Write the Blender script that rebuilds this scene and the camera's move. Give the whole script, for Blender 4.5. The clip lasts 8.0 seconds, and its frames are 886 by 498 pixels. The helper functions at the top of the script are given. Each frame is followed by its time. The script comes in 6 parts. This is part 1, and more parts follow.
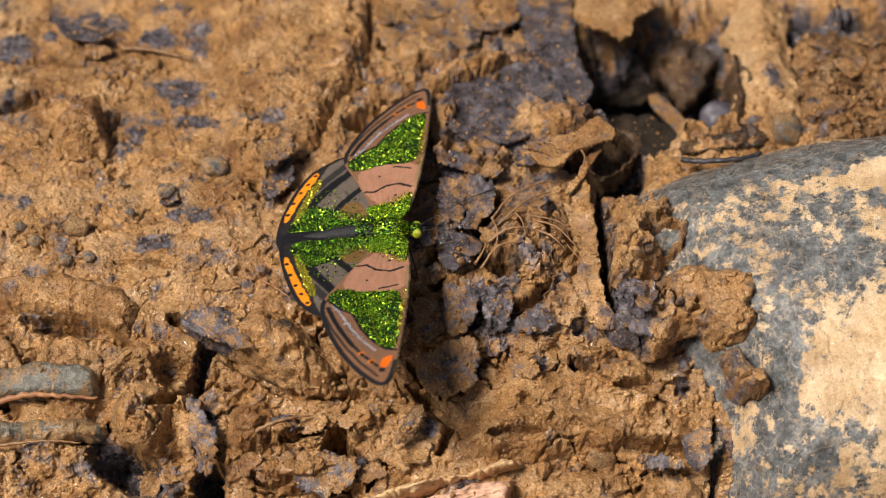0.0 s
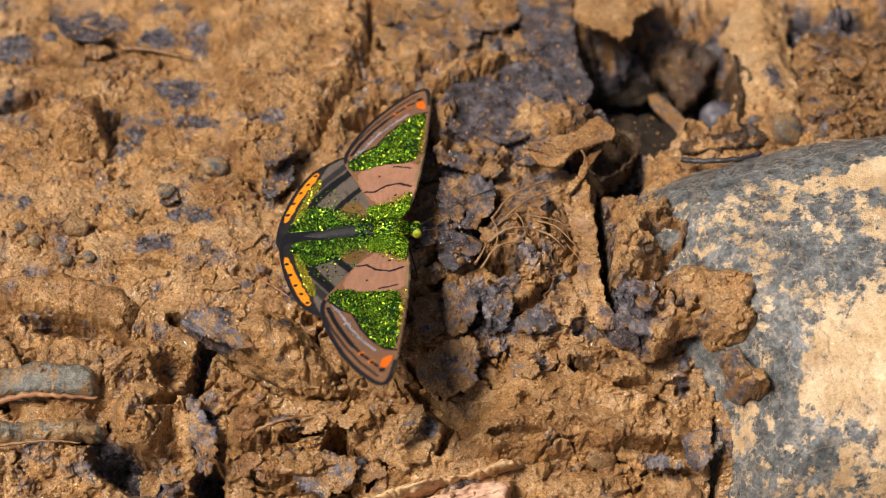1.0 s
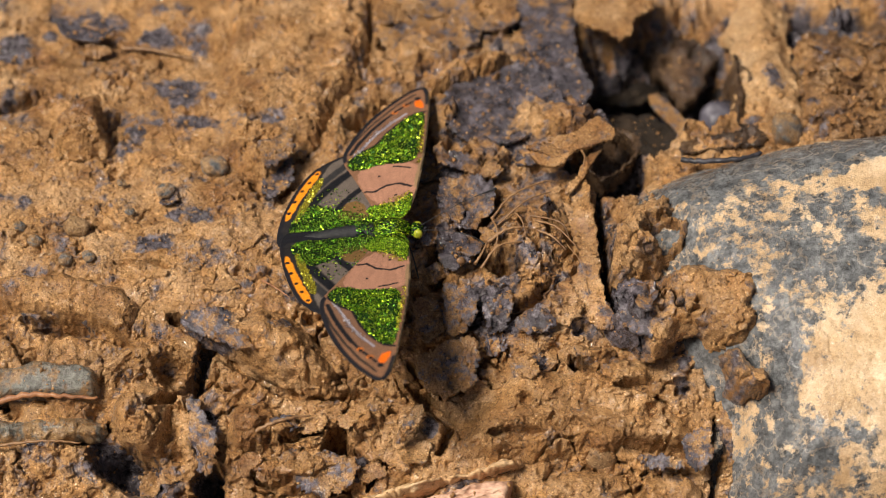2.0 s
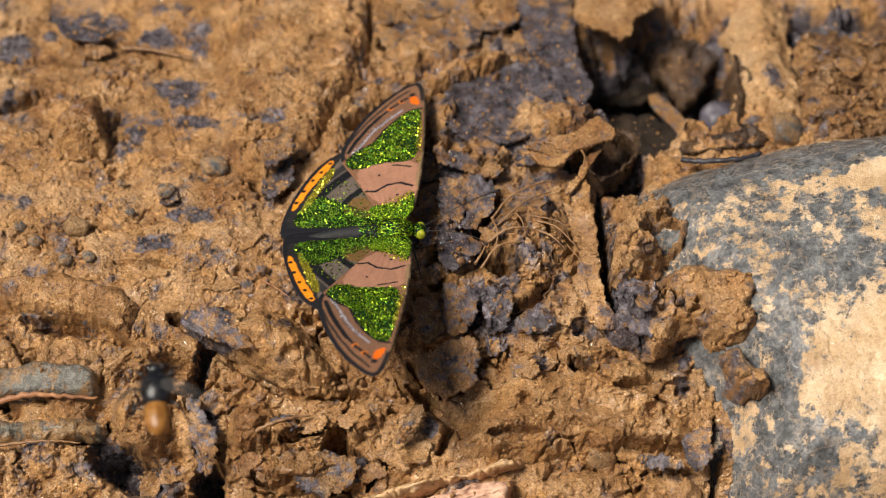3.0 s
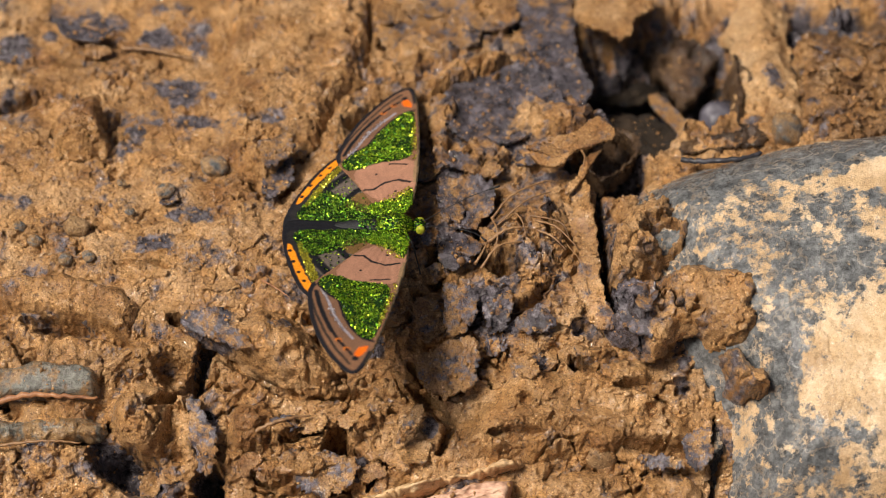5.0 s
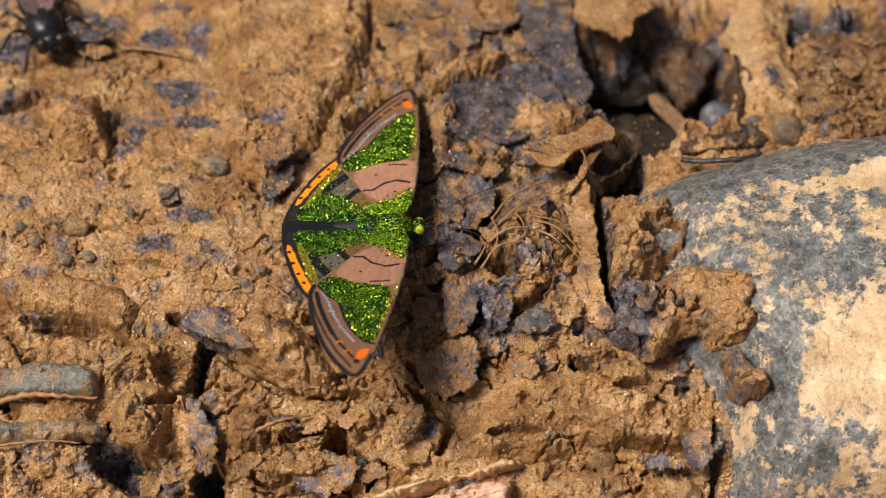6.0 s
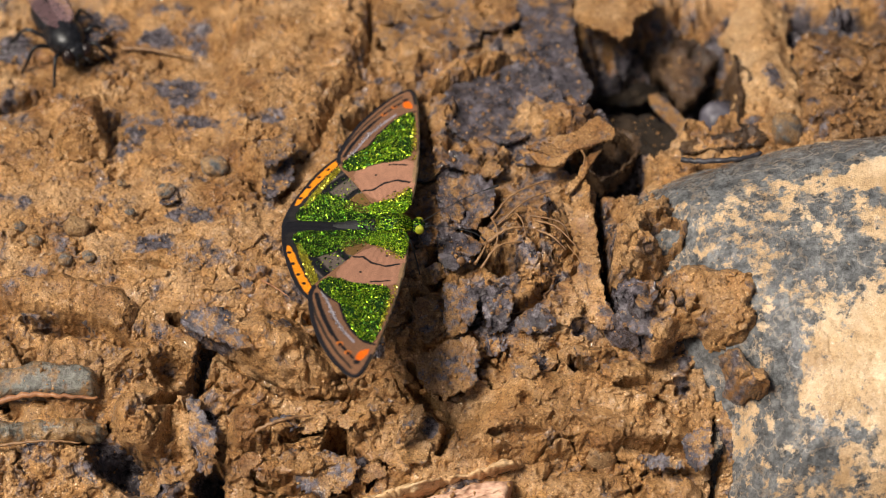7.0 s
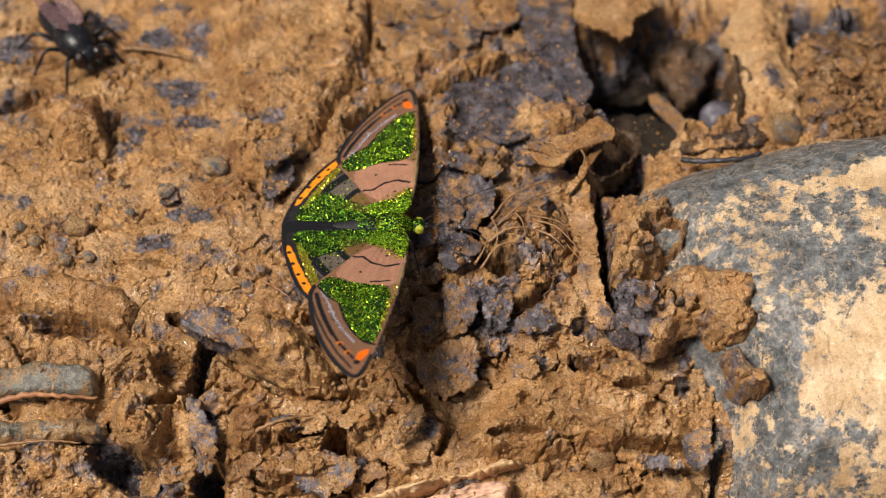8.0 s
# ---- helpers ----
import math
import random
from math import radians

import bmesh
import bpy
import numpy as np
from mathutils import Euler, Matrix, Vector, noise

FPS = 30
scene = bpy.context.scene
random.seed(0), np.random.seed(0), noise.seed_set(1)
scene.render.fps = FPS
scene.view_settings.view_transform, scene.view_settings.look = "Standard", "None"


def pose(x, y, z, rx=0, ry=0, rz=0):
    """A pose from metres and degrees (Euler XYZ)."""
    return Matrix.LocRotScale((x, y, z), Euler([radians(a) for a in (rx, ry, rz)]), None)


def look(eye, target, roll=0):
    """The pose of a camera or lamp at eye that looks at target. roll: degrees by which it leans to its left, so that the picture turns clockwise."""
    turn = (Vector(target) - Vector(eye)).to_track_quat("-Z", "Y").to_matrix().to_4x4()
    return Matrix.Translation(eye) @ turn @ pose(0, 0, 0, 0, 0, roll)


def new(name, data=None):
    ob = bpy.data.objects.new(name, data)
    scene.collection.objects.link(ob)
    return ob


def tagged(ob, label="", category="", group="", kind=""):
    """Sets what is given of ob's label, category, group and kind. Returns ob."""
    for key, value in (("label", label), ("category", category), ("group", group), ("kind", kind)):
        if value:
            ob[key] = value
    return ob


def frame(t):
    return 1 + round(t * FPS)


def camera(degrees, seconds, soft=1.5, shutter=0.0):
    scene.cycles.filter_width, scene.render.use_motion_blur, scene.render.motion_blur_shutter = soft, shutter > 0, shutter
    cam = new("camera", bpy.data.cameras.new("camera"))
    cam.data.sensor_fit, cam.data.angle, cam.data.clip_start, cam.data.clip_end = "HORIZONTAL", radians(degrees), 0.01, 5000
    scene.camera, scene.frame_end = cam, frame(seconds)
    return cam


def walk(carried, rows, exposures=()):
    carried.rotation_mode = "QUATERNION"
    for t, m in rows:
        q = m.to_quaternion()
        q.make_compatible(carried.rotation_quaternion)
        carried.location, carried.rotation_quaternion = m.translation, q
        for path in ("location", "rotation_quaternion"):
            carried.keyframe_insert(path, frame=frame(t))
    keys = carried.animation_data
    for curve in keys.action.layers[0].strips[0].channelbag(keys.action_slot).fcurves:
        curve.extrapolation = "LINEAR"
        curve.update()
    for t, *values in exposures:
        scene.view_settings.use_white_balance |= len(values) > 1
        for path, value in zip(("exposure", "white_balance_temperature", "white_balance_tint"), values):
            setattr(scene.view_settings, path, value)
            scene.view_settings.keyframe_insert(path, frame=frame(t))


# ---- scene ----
MM = 0.001

# ---- camera: it stands still on a tripod over a muddy bank ----
TILT = radians(44.0)
EYE = (0.0, -0.220 * math.sin(TILT), 0.220 * math.cos(TILT))
cam = camera(20.0, 8.0, soft=0.8, shutter=0.5)
cam.data.dof.use_dof = True
cam.data.dof.focus_distance = 0.2165
cam.data.dof.aperture_fstop = 31.0
walk(cam, [(0.0, look(EYE, (0, 0, 0))), (8.0, look(EYE, (0, 0, 0)))], exposures=[(0.0, 0.0), (8.0, 0.0)])

# ---- light: hazy sun from one side, with the sky ----
SUN_DIR = Vector((-0.46, -0.28, 0.84)).normalized()
world = bpy.data.worlds.new("daylight")
scene.world = world
world.use_nodes = True
wn = world.node_tree.nodes
sky = wn.new("ShaderNodeTexSky")
sky.sky_type = "NISHITA"
sky.sun_disc = False
sky.dust_density = 5.0
sky.ozone_density = 0.4
sky.sun_elevation = math.asin(SUN_DIR.z)
sky.sun_rotation = math.atan2(SUN_DIR.x, SUN_DIR.y)
wn["Background"].inputs["Strength"].default_value = 0.038
world.node_tree.links.new(sky.outputs[0], wn["Background"].inputs["Color"])
sun = new("sun", bpy.data.lights.new("sun", "SUN"))
sun.data.energy = 5.75
sun.data.angle = radians(17)
sun.data.color = (1.0, 0.93, 0.82)
sun.matrix_world = look(SUN_DIR, (0, 0, 0))


# ---- noise on arrays ----
def lattice(ix, iy, seed):
    """A repeatable random number from 0 to 1 for each cell."""
    h = (ix.astype(np.int64) * 374761393 + iy.astype(np.int64) * 668265263 + seed * 1442695041) & 0xFFFFFFFF
    h = ((h ^ (h >> 13)) * 1274126177) & 0xFFFFFFFF
    h = ((h ^ (h >> 16)) * 2246822519) & 0xFFFFFFFF
    return ((h ^ (h >> 15)) & 0xFFFFFF) / float(0x1000000)


def perlin(x, y, seed=0):
    ix, iy = np.floor(x), np.floor(y)
    fx, fy = x - ix, y - iy
    u, v = fx * fx * fx * (fx * (fx * 6 - 15) + 10), fy * fy * fy * (fy * (fy * 6 - 15) + 10)

    def corner(dx, dy):
        a = lattice(ix + dx, iy + dy, seed) * 2 * np.pi
        return np.cos(a) * (fx - dx) + np.sin(a) * (fy - dy)
    low = corner(0, 0) * (1 - u) + corner(1, 0) * u
    high = corner(0, 1) * (1 - u) + corner(1, 1) * u
    return 1.5 * (low * (1 - v) + high * v)


def fbm(x, y, size, octaves=4, seed=0, gain=0.5):
    total, amp, norm = 0.0, 1.0, 0.0
    for k in range(octaves):
        f = 2.03 ** k / size
        total = total + amp * perlin(x * f + 17.3 * k, y * f - 9.1 * k, seed + k)
        norm += amp
        amp *= gain
    return total / norm


def cells(x, y, size, seed=0):
    """Distance to the nearest of scattered seeds, about 0 to 1."""
    x, y = x / size, y / size
    ix, iy = np.floor(x), np.floor(y)
    best = np.full(np.shape(x), 9.0)
    for dx in (-1, 0, 1):
        for dy in (-1, 0, 1):
            px = ix + dx + lattice(ix + dx, iy + dy, seed)
            py = iy + dy + lattice(ix + dx, iy + dy, seed + 77)
            best = np.minimum(best, (px - x) ** 2 + (py - y) ** 2)
    return np.sqrt(best)


def smooth(a, b, x):
    t = np.clip((x - a) / (b - a), 0, 1)
    return t * t * (3 - 2 * t)


def rounded(points, times=2):
    """Corner cutting of a closed outline."""
    p = np.array(points, float)
    for _ in range(times):
        q = np.roll(p, -1, axis=0)
        p = np.stack([0.75 * p + 0.25 * q, 0.25 * p + 0.75 * q], 1).reshape(-1, 2)
    return p


def inside(x, y, outline):
    """Signed distance to a closed outline, positive inside."""
    p = np.asarray(outline, float)
    best = np.full(np.shape(x), 1e9)
    odd = np.zeros(np.shape(x), bool)
    for (ax, ay), (bx, by) in zip(p, np.roll(p, -1, axis=0)):
        ex, ey = bx - ax, by - ay
        k = np.clip(((x - ax) * ex + (y - ay) * ey) / (ex * ex + ey * ey + 1e-12), 0, 1)
        best = np.minimum(best, (x - ax - k * ex) ** 2 + (y - ay - k * ey) ** 2)
        cross = (ay > y) != (by > y)
        odd ^= cross & (x < ex * (y - ay) / (ey if ey else 1e-12) + ax)
    return np.sqrt(best) * np.where(odd, 1, -1)


def along(x, y, line):
    """Distance to an open line, and how far along it (0 to 1)."""
    p = np.asarray(line, float)
    best, place = np.full(np.shape(x), 1e9), np.zeros(np.shape(x))
    n = len(p) - 1
    for i in range(n):
        (ax, ay), (bx, by) = p[i], p[i + 1]
        ex, ey = bx - ax, by - ay
        k = np.clip(((x - ax) * ex + (y - ay) * ey) / (ex * ex + ey * ey + 1e-12), 0, 1)
        d = (x - ax - k * ex) ** 2 + (y - ay - k * ey) ** 2
        place = np.where(d < best, (i + k) / n, place)
        best = np.minimum(best, d)
    return np.sqrt(best), place


# ---- materials ----
def nodes_of(name):
    m = bpy.data.materials.new(name)
    m.use_nodes = True
    t = m.node_tree
    return m, t, t.nodes["Principled BSDF"]


def put(t, kind, **values):
    n = t.nodes.new(kind)
    for key, value in values.items():
        n.inputs[key].default_value = value
    return n


def ramp(t, source, stops):
    r = t.nodes.new("ShaderNodeValToRGB")
    while len(r.color_ramp.elements) < len(stops):
        r.color_ramp.elements.new(0.5)
    for e, (place, colour) in zip(r.color_ramp.elements, stops):
        e.position, e.color = place, (*colour, 1) if len(colour) == 3 else colour
    t.links.new(source, r.inputs[0])
    return r.outputs[0]


def blend(t, factor, a, b, mode="MIX"):
    n = t.nodes.new("ShaderNodeMix")
    n.data_type, n.blend_type = "RGBA", mode
    for value, slot in ((factor, 0), (a, 6), (b, 7)):
        if isinstance(value, (int, float)):
            n.inputs[slot].default_value = value
        elif isinstance(value, tuple):
            n.inputs[slot].default_value = (*value, 1)
        else:
            t.links.new(value, n.inputs[slot])
    return n.outputs[2]


def metres(t):
    """The place in the world, in millimetres, for textures of true size."""
    g = t.nodes.new("ShaderNodeNewGeometry")
    s = t.nodes.new("ShaderNodeVectorMath")
    s.operation = "SCALE"
    s.inputs["Scale"].default_value = 1000
    t.links.new(g.outputs["Position"], s.inputs[0])
    return s.outputs[0]


def own_space(t):
    """The place on the thing itself, in millimetres."""
    g = t.nodes.new("ShaderNodeTexCoord")
    s = t.nodes.new("ShaderNodeVectorMath")
    s.operation = "SCALE"
    s.inputs["Scale"].default_value = 1000
    t.links.new(g.outputs["Object"], s.inputs[0])
    return s.outputs[0]


def grain(t, where, size, detail=4.0, rough=0.6):
    n = put(t, "ShaderNodeTexNoise", Scale=1.0 / size, Detail=detail, Roughness=rough)
    t.links.new(where, n.inputs["Vector"])
    return n.outputs["Fac"]


def relief(t, bsdf, height, strength, distance, film=None):
    """Bump; film: the smoother height that a skin of water follows."""
    b = put(t, "ShaderNodeBump", Strength=strength, Distance=distance)
    t.links.new(height, b.inputs["Height"])
    t.links.new(b.outputs[0], bsdf.inputs["Normal"])
    if film:
        c = put(t, "ShaderNodeBump", Strength=strength, Distance=distance * 0.7)
        t.links.new(film, c.inputs["Height"])
        b = c
    t.links.new(b.outputs[0], bsdf.inputs["Coat Normal"])


def earth(name, mud, bare_colours, mud_rough=(0.5, 0.8), ragged=0.8, patch=0.8, sand=0.13, soft=0.10, mottle=1.0, depth=0.0003, veins=0.0):
    """Wet sandy loam that lies over something darker; the mesh says where that is bare."""
    m, t, b = nodes_of(name)
    at = metres(t)
    big, mid, fine = grain(t, at, 5.0, 6), grain(t, at, 1.2, 7, 0.65), grain(t, at, 0.3, 5, 0.7)
    loam = ramp(t, big, [(0.34, mud[0]), (0.50, mud[1]), (0.66, mud[2])])
    wet = ramp(t, mid, [(0.33, (0.30, 0.27, 0.27)), (0.41, (0.78, 0.75, 0.73)), (0.50, (1.0, 1.0, 1.0)), (0.66, (1.10, 1.10, 1.10))])
    loam = blend(t, 0.85 * mottle, loam, wet, "MULTIPLY")
    silt = ramp(t, grain(t, at, 2.4, 6, 0.7), [(0.42, (1.0, 1.0, 1.0)), (0.56, (0.62, 0.66, 0.80)), (0.68, (0.45, 0.47, 0.60))])
    loam = blend(t, 0.6 * mottle, loam, silt, "MULTIPLY")
    dirt = ramp(t, fine, [(0.34, (0.45, 0.38, 0.33)), (0.44, (0.93, 0.93, 0.92)), (0.62, (1.12, 1.12, 1.12))])
    loam = blend(t, 0.8 * mottle, loam, dirt, "MULTIPLY")
    grains = put(t, "ShaderNodeTexVoronoi", Scale=1.0 / sand, Randomness=1.0)
    t.links.new(at, grains.inputs["Vector"])
    apart = t.nodes.new("ShaderNodeSeparateColor")
    t.links.new(grains.outputs["Color"], apart.inputs[0])
    tints = ramp(t, apart.outputs[0], [(0.0, (0.40, 0.35, 0.32)), (0.16, (0.85, 0.83, 0.81)), (0.6, (1.0, 1.0, 1.0)), (0.95, (1.15, 1.15, 1.14)), (0.985, (1.7, 1.9, 2.15))])
    loam = blend(t, 0.8 * mottle, loam, tints, "MULTIPLY")
    bare = ramp(t, mid, [(0.34, bare_colours[0]), (0.50, bare_colours[1]), (0.68, bare_colours[2])])
    bare = blend(t, 0.6, bare, dirt, "MULTIPLY")
    mask = t.nodes.new("ShaderNodeAttribute")
    mask.attribute_name = "bare"
    raw = t.nodes.new("ShaderNodeMath")
    raw.operation = "MULTIPLY_ADD"
    raw.inputs[1].default_value = ragged
    t.links.new(grain(t, at, patch, 8, 0.75), raw.inputs[0])
    t.links.new(mask.outputs["Fac"], raw.inputs[2])
    level = t.nodes.new("ShaderNodeMath")
    level.operation = "SUBTRACT"
    level.inputs[1].default_value = 0.5 * ragged
    t.links.new(raw.outputs[0], level.inputs[0])
    cover = ramp(t, level.outputs[0], [(0.47 - soft, (0, 0, 0)), (0.47 + soft, (1, 1, 1))])
    if veins:
        line = ramp(t, grain(t, at, 2.6, 5, 0.55), [(0.475, (1, 1, 1)), (0.495, (1 - veins,) * 3), (0.505, (1 - veins,) * 3), (0.525, (1, 1, 1))])
        cover = blend(t, 1.0, cover, line, "MULTIPLY")
    t.links.new(blend(t, cover, loam, bare), b.inputs["Base Color"])
    gloss = ramp(t, fine, [(0.35, (mud_rough[0],) * 3), (0.65, (mud_rough[1],) * 3)])
    t.links.new(blend(t, cover, gloss, (0.26, 0.26, 0.26)), b.inputs["Roughness"])
    b.inputs["Specular IOR Level"].default_value = 0.3
    round_grain = put(t, "ShaderNodeMath")
    round_grain.operation = "MULTIPLY_ADD"
    round_grain.inputs[1].default_value = -0.42
    t.links.new(grains.outputs["Distance"], round_grain.inputs[0])
    t.links.new(fine, round_grain.inputs[2])
    h = t.nodes.new("ShaderNodeMath")
    h.operation = "ADD"
    t.links.new(mid, h.inputs[0])
    t.links.new(round_grain.outputs[0], h.inputs[1])
    b.inputs["Coat Weight"].default_value = 0.85 * mottle - 0.1
    b.inputs["Coat Roughness"].default_value = 0.13
    relief(t, b, h.outputs[0], 1.0, depth, grain(t, at, 0.4, 4, 0.6))
    return m


MUD = ((0.30, 0.134, 0.041), (0.53, 0.275, 0.096), (0.72, 0.418, 0.182))
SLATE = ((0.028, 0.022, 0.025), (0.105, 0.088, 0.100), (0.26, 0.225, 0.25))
mud_mat = earth("wet_loam", MUD, SLATE)
stone_mat = earth("loam_crusted_stone", ((0.50, 0.32, 0.16), (0.72, 0.50, 0.29), (0.88, 0.66, 0.43)),
                  ((0.05, 0.052, 0.055), (0.125, 0.128, 0.132), (0.25, 0.25, 0.25)), (0.5, 0.8), 2.6, 1.1, 0.07, 0.12, 0.5, 0.00015, 0.2)
# MUD at roughly two thirds, for the far heap
brown_loam_mat = earth("darker_brown_loam", ((0.17, 0.080, 0.026), (0.33, 0.165, 0.058), (0.50, 0.28, 0.115)), SLATE)
pale_mud_mat = earth("pale_damp_loam", ((0.42, 0.22, 0.085), (0.60, 0.35, 0.155), (0.72, 0.46, 0.235)), SLATE, mottle=0.7)
leaf_mat = earth("loam_on_rotting_leaf", ((0.29, 0.135, 0.042), (0.48, 0.25, 0.088), (0.64, 0.37, 0.16)),
                 ((0.022, 0.018, 0.021), (0.085, 0.071, 0.082), (0.22, 0.19, 0.215)), (0.35, 0.6), 1.3, 0.6)


def plain(name, stops, size, rough=0.6, metal=0.0, bump=0.4, depth=0.0001, stretch=None, own=False):
    m, t, b = nodes_of(name)
    at = own_space(t) if own else metres(t)
    if stretch:
        mp = t.nodes.new("ShaderNodeMapping")
        mp.inputs["Rotation"].default_value = (0, 0, stretch[0])
        mp.inputs["Scale"].default_value = stretch[1]
        t.links.new(at, mp.inputs["Vector"])
        at = mp.outputs[0]
    n, f = grain(t, at, size, 5), grain(t, at, size * 0.2, 3)
    c = ramp(t, n, list(zip((0.3, 0.5, 0.72), stops)))
    c = blend(t, 0.6, c, ramp(t, f, [(0.3, (0.55, 0.55, 0.55)), (0.6, (1.1, 1.1, 1.1))]), "MULTIPLY")
    t.links.new(c, b.inputs["Base Color"])
    b.inputs["Roughness"].default_value = rough
    b.inputs["Metallic"].default_value = metal
    relief(t, b, f, bump, depth)
    return m


# near-black colour that stands for the deep shade in the hollows
shade_sheet_mat = earth("black_hollow_shade", ((0.016, 0.010, 0.006), (0.03, 0.019, 0.011), (0.06, 0.036, 0.02)), ((0.008, 0.007, 0.008), (0.018, 0.016, 0.018), (0.05, 0.044, 0.05)), (0.7, 0.9), mottle=0.2)
# darker copy of the loam: the shade inside the hollows, put into the colour
shaded_loam_mat = earth("loam_darkened_for_shade", ((0.045, 0.022, 0.009), (0.10, 0.050, 0.020), (0.18, 0.098, 0.042)), ((0.012, 0.010, 0.011), (0.045, 0.038, 0.040), (0.14, 0.12, 0.125)))
wood_mat = plain("pale_wet_wood", [(0.36, 0.20, 0.09), (0.70, 0.45, 0.23), (0.84, 0.61, 0.37)], 0.7, 0.55, 0, 0.6, 0.0003, (radians(-14), (0.18, 1.6, 1.0)))
bark_mat = plain("pinkish_wet_bark", [(0.30, 0.15, 0.09), (0.52, 0.30, 0.20), (0.68, 0.45, 0.30)], 1.4, 0.5, 0, 0.6, 0.0003, (radians(-14), (0.3, 1.2, 1.0)))
root_mat = plain("brown_root", [(0.14, 0.055, 0.025), (0.32, 0.14, 0.06), (0.46, 0.23, 0.10)], 0.8, 0.5)
straw_mat = plain("straw", [(0.10, 0.048, 0.02), (0.23, 0.12, 0.05), (0.35, 0.20, 0.09)], 0.9, 0.5)
black_twig_mat = plain("black_twig", [(0.012, 0.011, 0.013), (0.03, 0.028, 0.034), (0.07, 0.065, 0.08)], 0.8, 0.45)
violet_mat = plain("grey_violet_stone", [(0.035, 0.03, 0.04), (0.075, 0.067, 0.085), (0.13, 0.12, 0.15)], 2.0, 0.5)
pebble_mat = earth("muddy_grey_pebble", ((0.34, 0.19, 0.08), (0.42, 0.25, 0.11), (0.5, 0.3, 0.14)),
                   ((0.06, 0.06, 0.062), (0.13, 0.132, 0.135), (0.22, 0.22, 0.21)))
greenstone_mat = earth("grey_green_stone", ((0.30, 0.17, 0.07), (0.38, 0.22, 0.09), (0.45, 0.27, 0.12)),
                       ((0.09, 0.085, 0.072), (0.18, 0.172, 0.148), (0.27, 0.258, 0.22)))


# ---- ground ----
def ground_base(y):
    """The bank: level behind, falling towards the camera."""
    return 0.55 * np.maximum(-4.0 * np.log1p(np.exp(np.clip(-y / 4.0, -50, 50))), -40.0) - 1.2


def steepness(y):
    """How steeply the bank falls."""
    return 0.55 / (1 + np.exp(np.clip(y / 4.0, -50, 50)))


def upright_to_bank(y, z):
    """Relief stands square to the bank, not plumb: the shift towards its foot."""
    return y - steepness(y) * np.clip(z - ground_base(y), -14, 14)


CRACKS, PITS, RISES, BARES = [], [], [], []


def crack(points, width, depth):
    CRACKS.append((points, width, depth))


def pit(centre, rx, ry, depth, turn=0.0):
    PITS.append((centre, rx, ry, depth, turn))


def rise(centre, rx, ry, height, turn=0.0):
    RISES.append((centre, rx, ry, height, turn))


def bare(centre, rx, ry, amount=0.5, turn=0.0):
    BARES.append((centre, rx, ry, amount, turn))


def oval(x, y, centre, rx, ry, turn):
    c, s = math.cos(radians(turn)), math.sin(radians(turn))
    dx, dy = x - centre[0], y - centre[1]
    return np.sqrt(((dx * c + dy * s) / rx) ** 2 + ((dy * c - dx * s) / ry) ** 2)


def terraces(v, n):
    """Turns a smooth value into layers with steep broken edges."""
    k = v * n
    low = np.floor(k)
    return (low + smooth(0.38, 0.62, k - low)) / n


def calmness(x, y):
    """Where the loam lies smooth: the trodden bank on one side, less so in the middle."""
    left = smooth(-13.0, -21.0, x - 0.2 * y) * smooth(-9.0, -3.0, y)
    return np.clip(0.12 + 0.55 * left + 0.3 * fbm(x, y, 9.0, 2, 37), 0, 1)


def crumbs(x, y, seed=0, plate=1.0):
    """The relief of wet loam: soft lumps, torn layers, a sandy skin, in millimetres."""
    wx, wy = x + 0.9 * fbm(x, y, 2.4, 3, seed + 40), y + 0.9 * fbm(x, y, 2.4, 3, seed + 50)
    torn = 1 - calmness(x, y)
    patchy = smooth(-0.20, 0.30, fbm(x, y, 6.0, 3, seed + 5)) * torn
    rough = smooth(-0.10, 0.30, fbm(x, y, 3.5, 3, seed + 6)) * (0.25 + 0.75 * torn)
    h = 0.55 * fbm(x, y, 4.2, 3, seed + 1, 0.45) + 0.45 * (0.35 - cells(wx, wy, 3.0, seed + 1) ** 2) * (0.2 + 0.8 * patchy)
    h = h + 0.62 * (0.35 - cells(wx, wy, 1.25, seed + 2) ** 2) * (0.22 + 0.78 * patchy)
    h = h + (0.12 + 0.32 * rough) * (0.4 - cells(wx, wy, 0.62, seed + 3) ** 2)
    h = h + (0.06 + 0.10 * rough) * (0.4 - cells(x, y, 0.30, seed + 4) ** 2)
    h = h + (0.06 + 0.12 * rough) * fbm(x, y, 0.55, 3, seed + 7, 0.6)
    pleat = 1 - np.abs(fbm(wx, wy, 2.2, 3, seed + 14, 0.5)) * 3.0
    h = h + 0.5 * np.clip(pleat, -0.2, 1) * (0.25 + 0.75 * rough) * (0.3 + 0.7 * torn)
    layer = fbm(x, y, 8.0, 4, seed + 9, 0.5)
    h = h + plate * (0.45 + 0.85 * torn) * terraces(layer, 3.4)
    notch = smooth(0.07, 0.0, np.abs(fbm(x, y, 5.0, 4, seed + 21, 0.55))) * smooth(0.0, 0.25, fbm(x, y, 7.0, 2, seed + 31))
    holes = smooth(0.28, 0.12, cells(wx, wy, 2.9, seed + 33)) * smooth(0.02, 0.25, fbm(x, y, 9.0, 2, seed + 35))
    return h - 0.2 - (0.5 + 0.9 * torn) * notch - 1.2 * holes * torn


